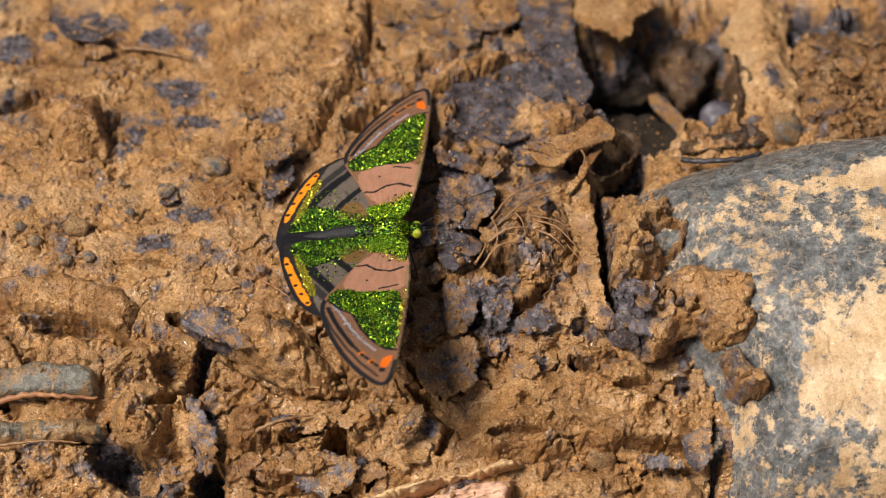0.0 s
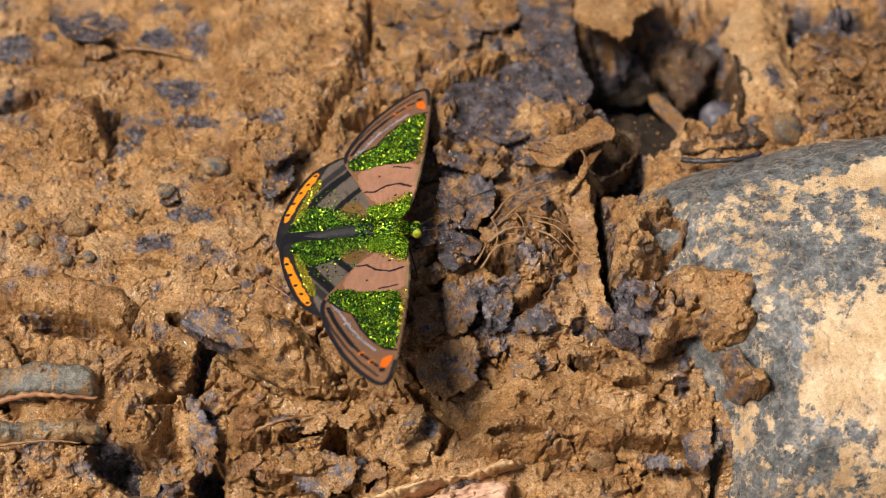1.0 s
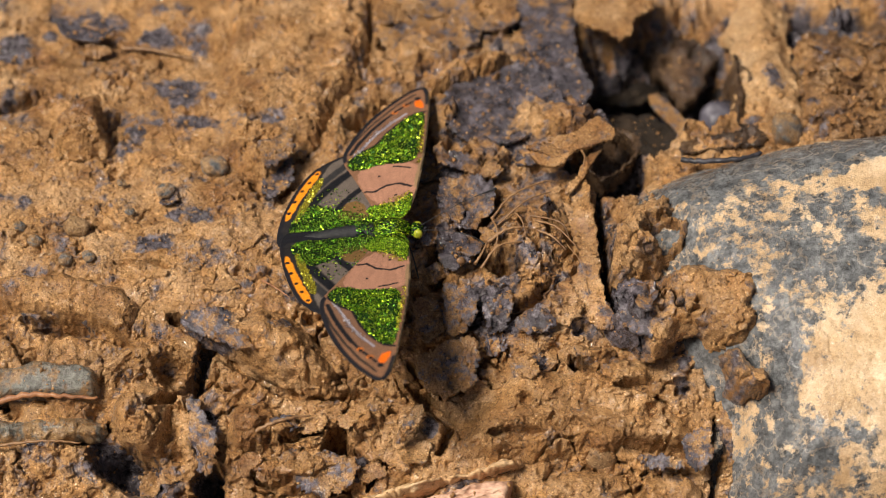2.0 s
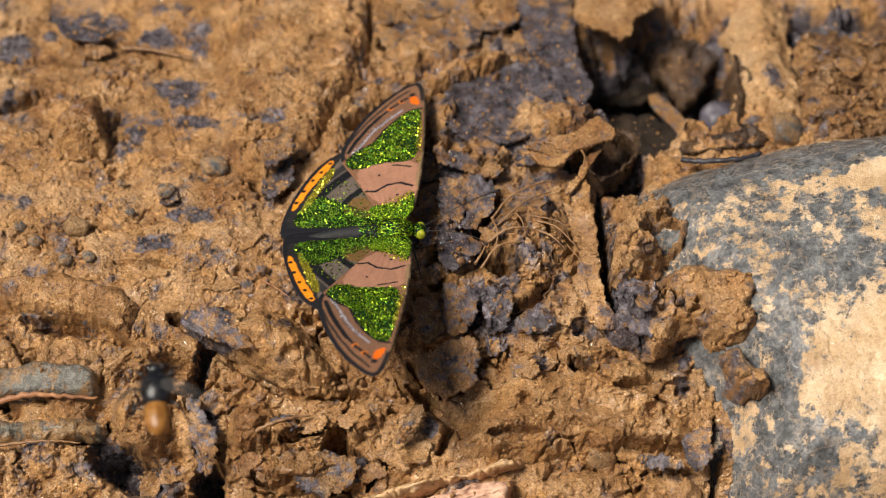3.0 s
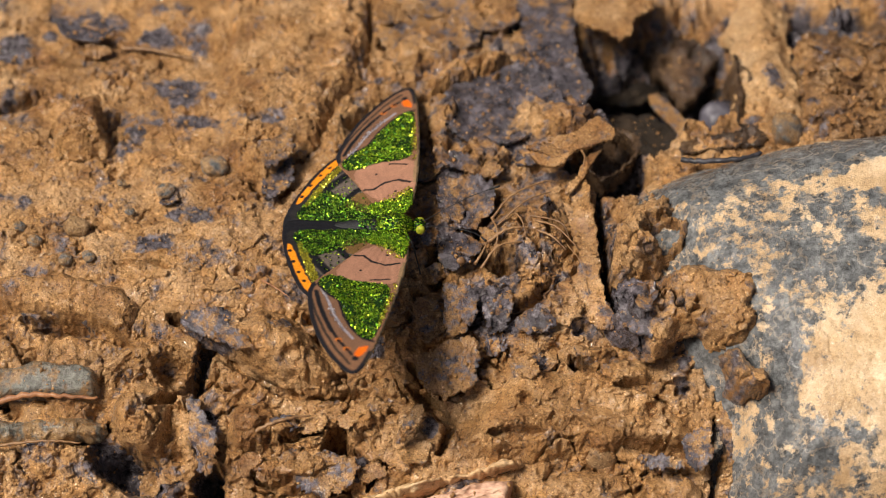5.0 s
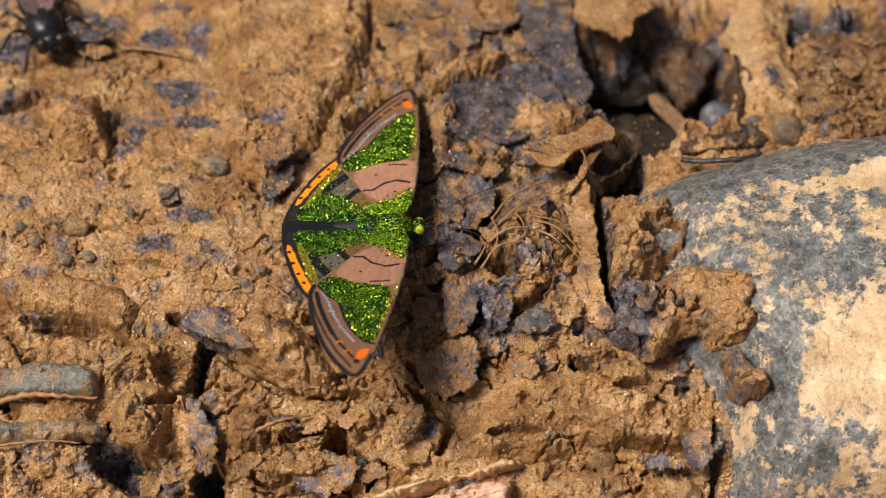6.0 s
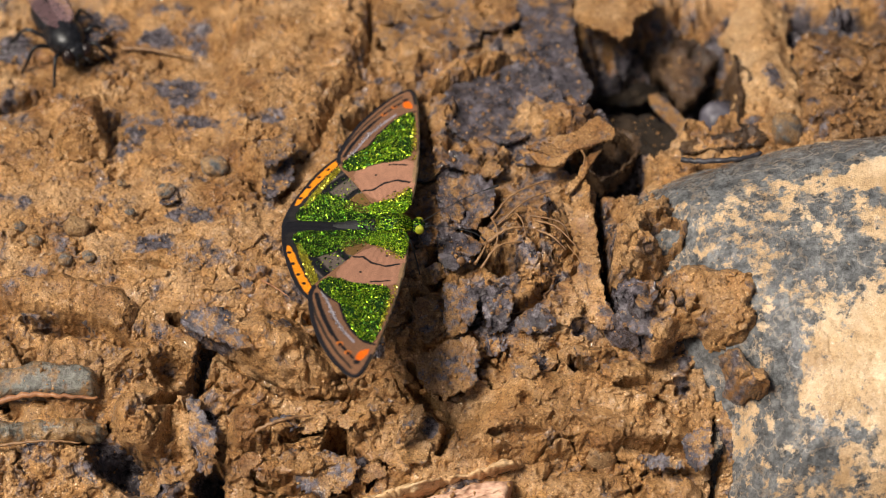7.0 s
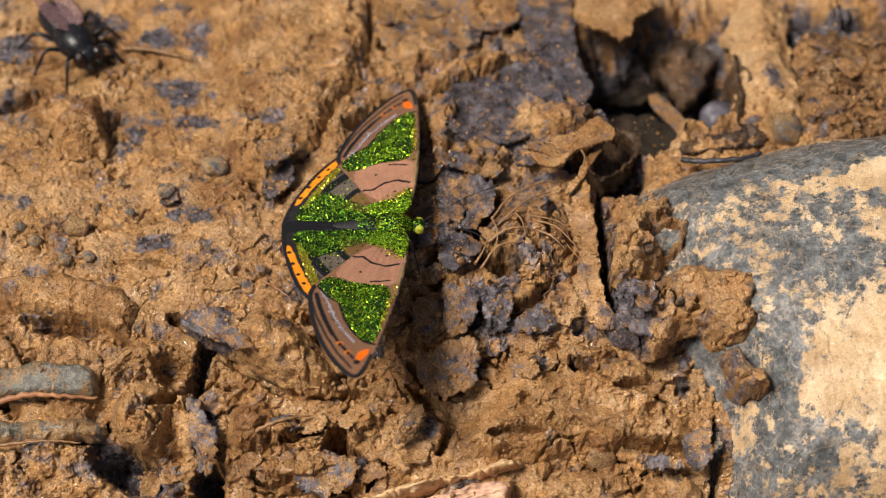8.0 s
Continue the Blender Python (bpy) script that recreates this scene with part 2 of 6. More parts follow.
def ground_height(x, y, fine=True):
    z = ground_base(y) + 0.9 * fbm(x, y, 14.0, 2, 3)
    if fine:
        z = z + crumbs(x, y) * smooth(160, 60, np.maximum(np.abs(x), np.abs(y)))
    wob = 0.5 * fbm(x, y, 1.8, 3, 60) if fine else 0
    bend = 0.6 * fbm(x, y, 4.0, 2, 63) if fine else 0
    for c, rx, ry, h, turn in RISES:
        z = z + h * smooth(1.15, 0.35, oval(x, y, c, rx, ry, turn) + 0.35 * wob)
    return carve(x, y, z, bend)


def carve(x, y, z, bend):
    """Cuts the hollows and cracks into a surface."""
    lo_x, hi_x, lo_y, hi_y = x.min(), x.max(), y.min(), y.max()
    for c, rx, ry, h, turn in PITS:
        r = 1.6 * max(rx, ry)
        if c[0] + r < lo_x or c[0] - r > hi_x or c[1] + r < lo_y or c[1] - r > hi_y:
            continue
        z = z - h * smooth(1.15, 0.35, oval(x, y, c, rx, ry, turn) + 0.45 * bend)
    for line, width, depth in CRACKS:
        if max(p[0] for p in line) + 2 < lo_x or min(p[0] for p in line) - 2 > hi_x or max(p[1] for p in line) + 2 < lo_y or min(p[1] for p in line) - 2 > hi_y:
            continue
        d, k = along(x, y, line)
        w = width * (0.45 + 0.55 * np.sin(np.pi * np.clip(k, 0.03, 0.97)))
        z = z - depth * smooth(1.0, 0.25, (d + 0.6 * bend * min(1.0, width * 2)) / w)
    return z


LEAFY = []


def leafy(x, y):
    """Where rotting leaves come through the loam, and where the shaded far corner is coloured darker."""
    a = 0.0
    for c, rx, ry, h in LEAFY:
        a = a + h * smooth(1.3, 0.3, oval(x, y, c, rx, ry, 0))
    return np.minimum(a, 0.29)


def bare_and_pit_shade(x, y, z=None, seed=0):
    a = 0.30 + 0.66 * fbm(x, y, 3.2, 5, seed + 90, 0.7) + leafy(x, y)
    # deep pits turn slate-dark: their shade is put into the ground colour
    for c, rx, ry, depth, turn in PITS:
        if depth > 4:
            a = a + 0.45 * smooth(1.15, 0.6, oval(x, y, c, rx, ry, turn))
    for c, rx, ry, h, turn in BARES:
        a = a + h * smooth(1.2, 0.5, oval(x, y, c, rx, ry, turn) + 0.35 * fbm(x, y, 1.5, 3, seed + 95))
    return a


def mesh_from(name, verts, faces, material, values=None, smooth_faces=True):
    """A mesh from arrays in millimetres; values: the share of bare surface per vertex."""
    me = bpy.data.meshes.new(name)
    faces = np.asarray(faces, np.int32)
    me.vertices.add(len(verts))
    me.vertices.foreach_set("co", (np.asarray(verts, np.float32) * MM).ravel())
    n, k = faces.shape
    me.loops.add(n * k)
    me.loops.foreach_set("vertex_index", faces.ravel())
    me.polygons.add(n)
    me.polygons.foreach_set("loop_start", np.arange(0, n * k, k, dtype=np.int32))
    me.update(calc_edges=True)
    me.polygons.foreach_set("use_smooth", np.full(n, smooth_faces))
    if values is not None:
        me.attributes.new("bare", "FLOAT", "POINT").data.foreach_set("value", np.asarray(values, np.float32).ravel())
    me.materials.append(material)
    me.update()
    return me


def steps_out(inner, outer, first):
    out, v, d = [], inner, first
    while v < outer:
        v += d
        d *= 1.42
        out.append(v)
    return out


def build_ground():
    mid_x = np.arange(-45.0, 45.01, 0.105)
    mid_y = np.arange(-25.0, 34.01, 0.105)
    xs = np.concatenate([-np.array(steps_out(45.0, 4e5, 0.4))[::-1], mid_x, steps_out(45.0, 4e5, 0.4)])
    ys = np.concatenate([-25.0 - np.array(steps_out(0.0, 4e5, 0.4))[::-1], mid_y, 34.0 + np.array(steps_out(0.0, 4e5, 0.4))])
    x, y = np.meshgrid(xs, ys)
    z = ground_height(x, y)
    far = np.maximum(np.abs(x) - 60, np.abs(y) - 60)
    z = np.where(far > 300, np.minimum(z, 1.0), z)
    z = z + smooth(0, 4000, far) * 60 * fbm(x, y, 2500.0, 3, 8)
    # small sideways shifts give the crumbs overhangs
    near = smooth(30, 0, far)
    x2 = x + near * 0.22 * perlin((x + 0.6 * z) / 0.7, (y - 0.5 * z) / 0.7, 71)
    y2 = y + near * 0.22 * perlin((x + 0.6 * z) / 0.7, (y - 0.5 * z) / 0.7, 72)
    x2 = x2 + near * 0.20 * perlin((x - 0.8 * z) / 0.55, (y + 0.7 * z) / 0.55, 73)
    y2 = y2 + near * 0.20 * perlin((x - 0.8 * z) / 0.55, (y + 0.7 * z) / 0.55, 74)
    w, n = len(xs), len(ys)
    i = np.arange(w * n).reshape(n, w)
    faces = np.stack([i[:-1, :-1], i[:-1, 1:], i[1:, 1:], i[1:, :-1]], -1).reshape(-1, 4)
    y2 = y2 - near * steepness(y) * np.clip(z - ground_base(y), -14, 14)
    verts = np.stack([x2, y2, z], -1).reshape(-1, 3)
    ob = new("ground", mesh_from("ground", verts, faces, mud_mat, bare_and_pit_shade(x, y)))
    return tagged(ob, "wet ochre-brown loam with crumbs, cracks and dark hollows", "ground", kind="structure")


# ---- clods, plates, leaves and stones that lie on the bank ----
SLABS = [0]


def slab(name, label, category, outline, height, material=None, edge=1.2, thick=None, tilt=(0, 0), bare_share=0.0, rough=1.0,
         ragged=0.9, lift=0.0, curl=0.0, group="", dome=0.0, rib=None, cell=0.11, patches=(), plate=0.55, undercut=0.35, brim=-0.30, ribs=0.07, cut=True):
    """One piece with an uneven outline: a clod sunk into the ground, or, with a thickness, a sheet that lies on it."""
    SLABS[0] += 1
    seed = 100 + 13 * SLABS[0]
    p = rounded(outline, 1)
    lo, hi = p.min(0) - 1.8, p.max(0) + 1.8
    cx, cy = p.mean(0)
    x, y = np.meshgrid(np.arange(lo[0], hi[0], cell), np.arange(lo[1], hi[1], cell))
    d = inside(x, y, p) + ragged * (0.9 * fbm(x, y, 2.4, 5, seed, 0.68) if thick else 0.95 * fbm(x, y, 3.2, 3, seed, 0.45))
    keep = d > 0
    gy, gx = np.gradient(d, cell)
    inward_y, inward_x = np.gradient(inside(x, y, p), cell)
    rim = np.clip(d, 0, None) / (edge * 1.3)
    shape = np.sin(0.5 * np.pi * np.clip(rim, 0, 1))
    crumb = crumbs(x, y, seed, plate) * rough
    big = np.max(np.hypot(x - cx, y - cy)[keep]) if keep.any() else 1
    r2 = (np.hypot(x - cx, y - cy) / big) ** 2
    top = ground_base(y) + lift + tilt[0] * (x - cx) + tilt[1] * (y - cy) + curl * r2 + dome * (1 - r2)
    if thick:
        z = top + height + 0.30 * crumb
    else:
        z = top + height * (brim + (1 - brim) * shape) + crumb * (0.6 + 0.4 * shape)
        if material is None and cut:
            z = carve(x, y, z, 0.6 * fbm(x, y, 4.0, 2, 63))
    if rib is not None:
        a = radians(rib)
        u = (x * -math.sin(a) + y * math.cos(a))
        z = z + ribs * perlin(u / 0.22, (x * math.cos(a) + y * math.sin(a)) / 4.0, seed + 8)
    LAID.append((x[0, 0], y[0, 0], np.where(keep, z, np.nan), cell))
    idx = np.full(x.shape, -1)
    idx[keep] = np.arange(keep.sum())
    quad = keep[:-1, :-1] & keep[:-1, 1:] & keep[1:, 1:] & keep[1:, :-1]
    f = np.stack([idx[:-1, :-1][quad], idx[:-1, 1:][quad], idx[1:, 1:][quad], idx[1:, :-1][quad]], -1)
    # draw the stair of the border out to the true outline
    kx, ky = x[keep], y[keep]
    dk, gxk, gyk = d[keep], gx[keep], gy[keep]
    near = dk < cell * 1.3
    g = np.maximum(np.hypot(gxk, gyk), 0.3)
    kx = np.where(near, kx - gxk / g ** 2 * dk * 0.9, kx)
    ky = np.where(near, ky - gyk / g ** 2 * dk * 0.9, ky)
    kz = z[keep]
    if not thick:
        kz = np.where(near, kz - height * (1 - brim) * 0.5 * np.pi / (edge * 1.3) * dk, kz)
    a = bare_share + 0.245 + 0.66 * fbm(kx, ky, 2.6, 5, seed + 90, 0.7) + (leafy(kx, ky) if material is None or thick else 0)
    for c, rx, ry, h, turn in patches:
        a = a + h * smooth(1.25, 0.4, oval(kx, ky, c, rx, ry, turn) + 0.5 * fbm(kx, ky, 4.0, 4, seed + 95, 0.6))
    n = len(kx)
    if not thick:
        u, v = (x[keep] + 0.6 * kz) / 0.7, (y[keep] - 0.5 * kz) / 0.7
        kx, ky = kx + rough * 0.2 * perlin(u, v, seed + 5) * ~near, ky + rough * 0.2 * perlin(u, v, seed + 6) * ~near
        u, v = (x[keep] - 0.8 * kz) / 0.55, (y[keep] + 0.7 * kz) / 0.55
        kx, ky = kx + rough * 0.16 * perlin(u, v, seed + 7) * ~near, ky + rough * 0.16 * perlin(u, v, seed + 9) * ~near
    # border edges: those that one face alone uses
    e = np.concatenate([f[:, [0, 1]], f[:, [1, 2]], f[:, [2, 3]], f[:, [3, 0]]])
    key = np.minimum(e[:, 0], e[:, 1]).astype(np.int64) * n + np.maximum(e[:, 0], e[:, 1])
    _, first, count = np.unique(key, return_index=True, return_counts=True)
    border = e[first[count == 1]]
    ring = np.unique(border)
    low = np.full(n, -1)
    verts = np.stack([kx, ky, kz], -1)
    if thick:
        under = verts.copy()
        under[:, 2] -= thick
        low = np.arange(n) + n
        verts = np.concatenate([verts, under])
        f = np.concatenate([f, f[:, ::-1] + n])
        a = np.concatenate([a, a])
    else:
        # the sides go in below the rim, so that it overhangs
        low[ring] = np.arange(len(ring)) + n
        into = np.stack([inward_x[keep][ring], inward_y[keep][ring]], -1)
        rim_at, m = verts[ring], len(ring)
        drop = np.maximum(rim_at[:, 2] - ground_base(rim_at[:, 1]) + 2.5, 1.5)
        falls = (0.04, 0.08, 0.13, 0.19, 0.26, 0.34, 0.43, 0.54, 0.68, 1.0)
        sides = []
        ea, eb = low[border[:, 0]] - n, low[border[:, 1]] - n
        joined = np.zeros((m, 1))
        np.add.at(joined, ea, 1.0)
        np.add.at(joined, eb, 1.0)
        for share in falls:
            # the torn rim evens out further down
            for _ in range(3):
                beside = np.zeros((m, 3))
                np.add.at(beside, ea, rim_at[eb])
                np.add.at(beside, eb, rim_at[ea])
                rim_at = 0.4 * rim_at + 0.6 * beside / joined
            q = rim_at.copy()
            q[:, 2] -= share * drop
            hang = undercut * 1.4 * min(1.0, share * 2.5)
            foot = 1.5 * smooth(0.0, 0.45, perlin(rim_at[:, 0] / 3.2, rim_at[:, 1] / 3.2, seed + 18)) * share ** 0.7
            q[:, :2] += into * (hang - foot * (undercut > 0.2))[:, None]
            u, v = (rim_at[:, 0] + 1.3 * q[:, 2]) / 1.0, (rim_at[:, 1] - 1.4 * q[:, 2]) / 1.0
            push = 0.42 * rough * (perlin(u, v, seed + 15) + 0.5 * perlin(u * 2.3, v * 2.3, seed + 16))
            q[:, :2] -= into * push[:, None]
            sides.append(q)
        for k in range(len(falls) - 1):
            f = np.concatenate([f, np.stack([low[border[:, 1]], low[border[:, 0]], low[border[:, 0]] + m, low[border[:, 1]] + m], -1) + k * m])
        verts = np.concatenate([verts, *sides])
        a = np.concatenate([a, np.tile(a[ring], len(falls))])
    side = np.stack([border[:, 1], border[:, 0], low[border[:, 0]], low[border[:, 1]]], -1)
    f = np.concatenate([f, side])
    used = np.unique(f)
    remap = np.zeros(len(verts), np.int64)
    remap[used] = np.arange(len(used))
    verts[:, 1] = upright_to_bank(verts[:, 1], verts[:, 2])
    centre = np.array([cx, cy, float(ground_base(cy))])
    ob = new(name, mesh_from(name, verts[used] - centre, remap[f], material or mud_mat, a[used]))
    ob.location = centre * MM
    return tagged(ob, label, category, group)


def tube(points, radii, sides=8, bm=None):
    """A round stalk through points, in millimetres."""
    bm = bm or bmesh.new()
    pts = [Vector(p) for p in points]
    rings = []
    for i, p in enumerate(pts):
        way = (pts[min(i + 1, len(pts) - 1)] - pts[max(i - 1, 0)]).normalized()
        q = way.to_track_quat("Z", "Y")
        r = radii[i] if isinstance(radii, (list, tuple)) else radii
        rings.append([bm.verts.new((p + q @ Vector((r * math.cos(a), r * math.sin(a), 0))) * MM)
                      for a in (2 * math.pi * k / sides for k in range(sides))])
    for a, b in zip(rings, rings[1:]):
        for k in range(sides):
            bm.faces.new((a[k], a[(k + 1) % sides], b[(k + 1) % sides], b[k])).smooth = True
    bm.faces.new(rings[0][::-1])
    bm.faces.new(rings[-1])
    return bm


def flowing(points, n=14):
    """A smooth line through a few points."""
    p = [Vector(q) for q in points]
    p = [p[0] * 2 - p[1], *p, p[-1] * 2 - p[-2]]
    out = []
    for i in range(1, len(p) - 2):
        for k in range(n):
            s = k / n
            a, b, c, d = p[i - 1], p[i], p[i + 1], p[i + 2]
            out.append(0.5 * (2 * b + (c - a) * s + (2 * a - 5 * b + 4 * c - d) * s * s + (3 * b - a - 3 * c + d) * s ** 3))
    return out + [p[-2]]


def finish(name, bm, material, parent=None):
    me = bpy.data.meshes.new(name)
    bm.to_mesh(me)
    bm.free()
    me.materials.append(material)
    ob = new(name, me)
    ob.parent = parent
    return ob


def part(name, bm, material, parent, label=""):
    return tagged(finish(name, bm, material, parent), label)


def stalk(name, label, category, plan, lifts, radius, material, taper=0.6, knots=0.12, group=""):
    """A twig, root or straw that lies along a line of the plan, at heights above the bank."""
    raw = flowing([(x, y, float(ground_base(y)) + h) for (x, y), h in zip(plan, lifts)], 9)
    n = len(raw)
    pts = [p + Vector((0, 0.25 * radius * math.sin(i * 1.7), 0.2 * radius * math.cos(i * 2.3))) for i, p in enumerate(raw)]
    radii = [radius * (1 - taper * i / n) * (1 + knots * math.sin(i * 2.9) * math.cos(i * 1.3)) for i in range(n)]
    origin = pts[0].copy()
    ob = finish(name, tube([p - origin for p in pts], radii), material)
    ob.location = origin * MM
    return tagged(ob, label, category, group)


def pebble(centre, r, sunk=0.35, squash=0.75, seed=0, label="smooth grey pebble half sunk in wet loam", material=None, turn=0, stretch=1.25, lift=0.0, share=0.45):
    bm = bmesh.new()
    bmesh.ops.create_icosphere(bm, subdivisions=4, radius=1)
    vals = []
    for v in bm.verts:
        c = v.co.copy()
        k = 1 + 0.16 * noise.noise(c * 1.3 + Vector((seed * 3.1, 0, 0))) + 0.035 * noise.noise(c * 5 + Vector((seed, 2, 0)))
        v.co = Vector((c.x * stretch, c.y, c.z * squash)) * (k * r * MM)
    for f in bm.faces:
        f.smooth = True
    me = bpy.data.meshes.new("pebble")
    bm.to_mesh(me)
    bm.free()
    co = np.array([v.co for v in me.vertices]) / (r * MM)
    me.attributes.new("bare", "FLOAT", "POINT").data.foreach_set("value", (share + 0.35 * fbm(co[:, 0] + seed, co[:, 1] + co[:, 2], 0.8, 3, seed)).astype(np.float32))
    me.materials.append(material or pebble_mat)
    ob = new("pebble", me)
    x, y = centre
    ob.matrix_world = pose(x * MM, y * MM, (float(ground_base(y)) + lift + r * squash * (1 - 2 * sunk)) * MM, 4 * seed, 3 * seed, turn)
    return tagged(ob, label, "pebble", "pebbles in the loam")


def loam_crumbs(count, reach, seed, low, high, material, name, label):
    """Loose crumbs strewn over the bank, each an uneven little lump."""
    rng = np.random.default_rng(seed)
    bm = bmesh.new()
    bmesh.ops.create_icosphere(bm, subdivisions=1, radius=1)
    ball_v = np.array([v.co for v in bm.verts])
    ball_f = np.array([[v.index for v in f.verts] for f in bm.faces])
    bm.free()
    x, y = rng.uniform(-reach[0], reach[0], count), rng.uniform(reach[1], reach[2], count)
    thickly = fbm(x, y, 5.0, 3, seed) + rng.uniform(-0.3, 0.3, count) > -0.05
    thickly &= ~((x > 21) & (y < 10))
    x, y = x[thickly], y[thickly]
    z = surface_at(x, y)
    r = low * (high / low) ** (rng.random(len(x)) ** 2.2)
    shape = ball_v[None] * (1 + rng.uniform(-0.4, 0.4, (len(x), len(ball_v), 1))) * rng.uniform(0.65, 1.25, (len(x), 1, 3))
    v = shape * r[:, None, None] + np.stack([x, upright_to_bank(y, z), z + 0.2 * r], -1)[:, None]
    f = ball_f[None] + (np.arange(len(x)) * len(ball_v))[:, None, None]
    me = mesh_from(name, v.reshape(-1, 3), f.reshape(-1, 3), material, np.repeat(0.05 + 0.3 * rng.random(len(x)), len(ball_v)))
    return tagged(new(name, me), label, "soil", kind="stuff")


LAID = []


def surface_at(x, y):
    """The height of the ground or of what lies on it."""
    z = ground_height(x, y)
    for hx, hy, hz, cell in LAID:
        i = np.round((x - hx) / cell).astype(int)
        j = np.round((y - hy) / cell).astype(int)
        ok = (i >= 0) & (j >= 0) & (i < hz.shape[1]) & (j < hz.shape[0])
        z[ok] = np.fmax(z[ok], hz[j[ok], i[ok]])
    return z


def scrap(centre, long, wide, turn, seed, lift=0.55, tilt=0.25, share=0.1, label="", name="leaf_fragment", thick=0.2, curl=0.7, material=None):
    """A torn, loam-coated scrap of rotting leaf that lies tilted on what is below it."""
    rng = np.random.default_rng(seed)
    long, wide = long * 1.35, wide * 1.45
    n = int(rng.integers(5, 8))
    ang = np.sort((np.arange(n) + rng.uniform(-0.35, 0.35, n)) * 2 * np.pi / n)
    r = rng.uniform(0.62, 1.15, n)
    px, py = 0.5 * long * r * np.cos(ang), 0.5 * wide * r * np.sin(ang)
    c, s = math.cos(radians(turn)), math.sin(radians(turn))
    outline = np.stack([centre[0] + px * c - py * s, centre[1] + px * s + py * c], -1)
    under = surface_at(np.append(outline[:, 0], centre[0]), np.append(outline[:, 1], centre[1]))
    high = float(np.median(under)) + lift - float(ground_base(centre[1]))
    a, k = rng.uniform(0, 2 * np.pi), rng.uniform(0.3, 1.0) * tilt
    return slab(name, label or "torn scrap of rotting leaf coated with wet loam", "leaf", outline, high, material or (leaf_mat if share > 0.02 else None), thick=thick,
                tilt=(k * math.cos(a), k * math.sin(a) - 0.1), bare_share=0.6 * share + rng.uniform(-0.10, 0.06), curl=curl * rng.uniform(-0.6, 1.0), ragged=0.75,
                rough=rng.uniform(0.7, 1.3), plate=0.25, group="torn leaf scraps", rib=turn + rng.uniform(-15, 15) if share > 0.2 else None)


# ---- hollows, cracks and dark patches of the ground ----
rise((26.2, 27.5), 17, 9, -3.0)
pit((21.0, 25.5), 10.0, 7.5, 13)
pit((18.0, 25.9), 5.0, 4.5, 12)
pit((24.9, 24.3), 3.5, 5.5, 12)
pit((15.7, 11.4), 3.2, 3.4, 9)
pit((17.6, 16.9), 4.5, 3.2, 8)
pit((5.1, 21.1), 4.5, 1.6, 4, 25)
pit((-27.0, -16.4), 3.4, 1.7, 5.5, -20)
pit((-20.3, -17.7), 1.5, 2.2, 8)
pit((-9.2, -14.4), 1.0, 1.8, 5, -30)
pit((5.4, 0.5), 1.7, 1.3, 5)
pit((19.1, 1.3), 1.8, 0.9, 5)
pit((-15.6, 10.7), 2.4, 1.5, 3.5, 40)
pit((-7.6, 17.7), 2.3, 1.0, 3, 35)
pit((-0.7, 0.5), 1.0, 2.2, 3)
pit((19.3, -15.1), 3.8, 0.8, 3, -8)
pit((-22.8, -8.9), 2.4, 2.0, 3, -20)
pit((34.4, 33.3), 3.2, 1.6, 8)
pit((40.5, 32.0), 1.8, 1.2, 5)
pit((30.6, 21.9), 1.2, 1.6, 5)
pit((39.4, 25.1), 1.6, 0.9, 4)
pit((36.0, 17.7), 2.2, 0.9, 4)
pit((8.5, 32.4), 2.2, 1.6, 5)
pit((12.1, 24.3), 1.6, 1.6, 4)
pit((37.6, 27.5), 1.6, 1.0, 4)
pit((-5.1, 29.1), 1.0, 2.6, 1.5, -25)
pit((1.4, 21.5), 3.5, 0.8, 4, 18)
pit((-21.3, -8.9), 0.9, 3.2, 5, -15)
pit((14.3, -0.6), 0.5, 2.8, 4)
pit((12.2, 12.4), 1.6, 0.9, 5, 50)
pit((-31.9, -13.8), 2.6, 0.8, 2)
pit((-33.3, -5.4), 3.5, 0.7, 2)
crack([(-41.3, 18.8), (-39.3, 20.0), (-37.3, 21.5)], 1.0, 2.4)
crack([(-36.2, 16.1), (-34.4, 15.8), (-32.6, 16.9)], 0.5, 1.2)
crack([(-31.2, 15.8), (-30.3, 16.9), (-29.9, 18.8)], 0.6, 1.2)
crack([(-32.1, 5.3), (-29.5, 4.9), (-26.9, 4.0)], 0.6, 0.8)
crack([(-29.2, 1.0), (-26.2, 0.8), (-24.2, 0.5)], 0.5, 1.0)
crack([(-24.0, -4.2), (-22.5, -4.7), (-20.9, -6.1), (-17.9, -8.0), (-13.9, -10.2), (-9.5, -10.9)], 0.9, 2.0)
crack([(-36.8, -4.7), (-33.3, -4.9), (-29.3, -5.6), (-26.8, -7.0)], 0.8, 1.5)
crack([(-25.1, -11.6), (-22.7, -10.2), (-21.6, -8.4), (-20.9, -6.6)], 0.8, 2.0)
crack([(-3.1, -10.2), (-0.7, -11.6), (0.8, -12.9), (-0.2, -15.1)], 0.8, 2.2)
crack([(3.4, 11.4), (4.9, 7.9), (3.3, 5.3), (2.8, 2.2), (4.3, -0.1)], 0.5, 1.6)
crack([(4.2, -6.1), (5.7, -4.2), (8.7, -2.7), (10.3, -1.1)], 0.6, 1.8)
crack([(13.9, 5.9), (13.9, 2.2), (14.0, -0.6), (14.7, -2.7)], 0.6, 3.0)
crack([(23.5, -12.4), (23.6, -15.1), (23.1, -19.0)], 0.55, 3.0)
crack([(-13.9, -12.4), (-11.9, -13.3), (-9.0, -13.3)], 0.4, 1.0)
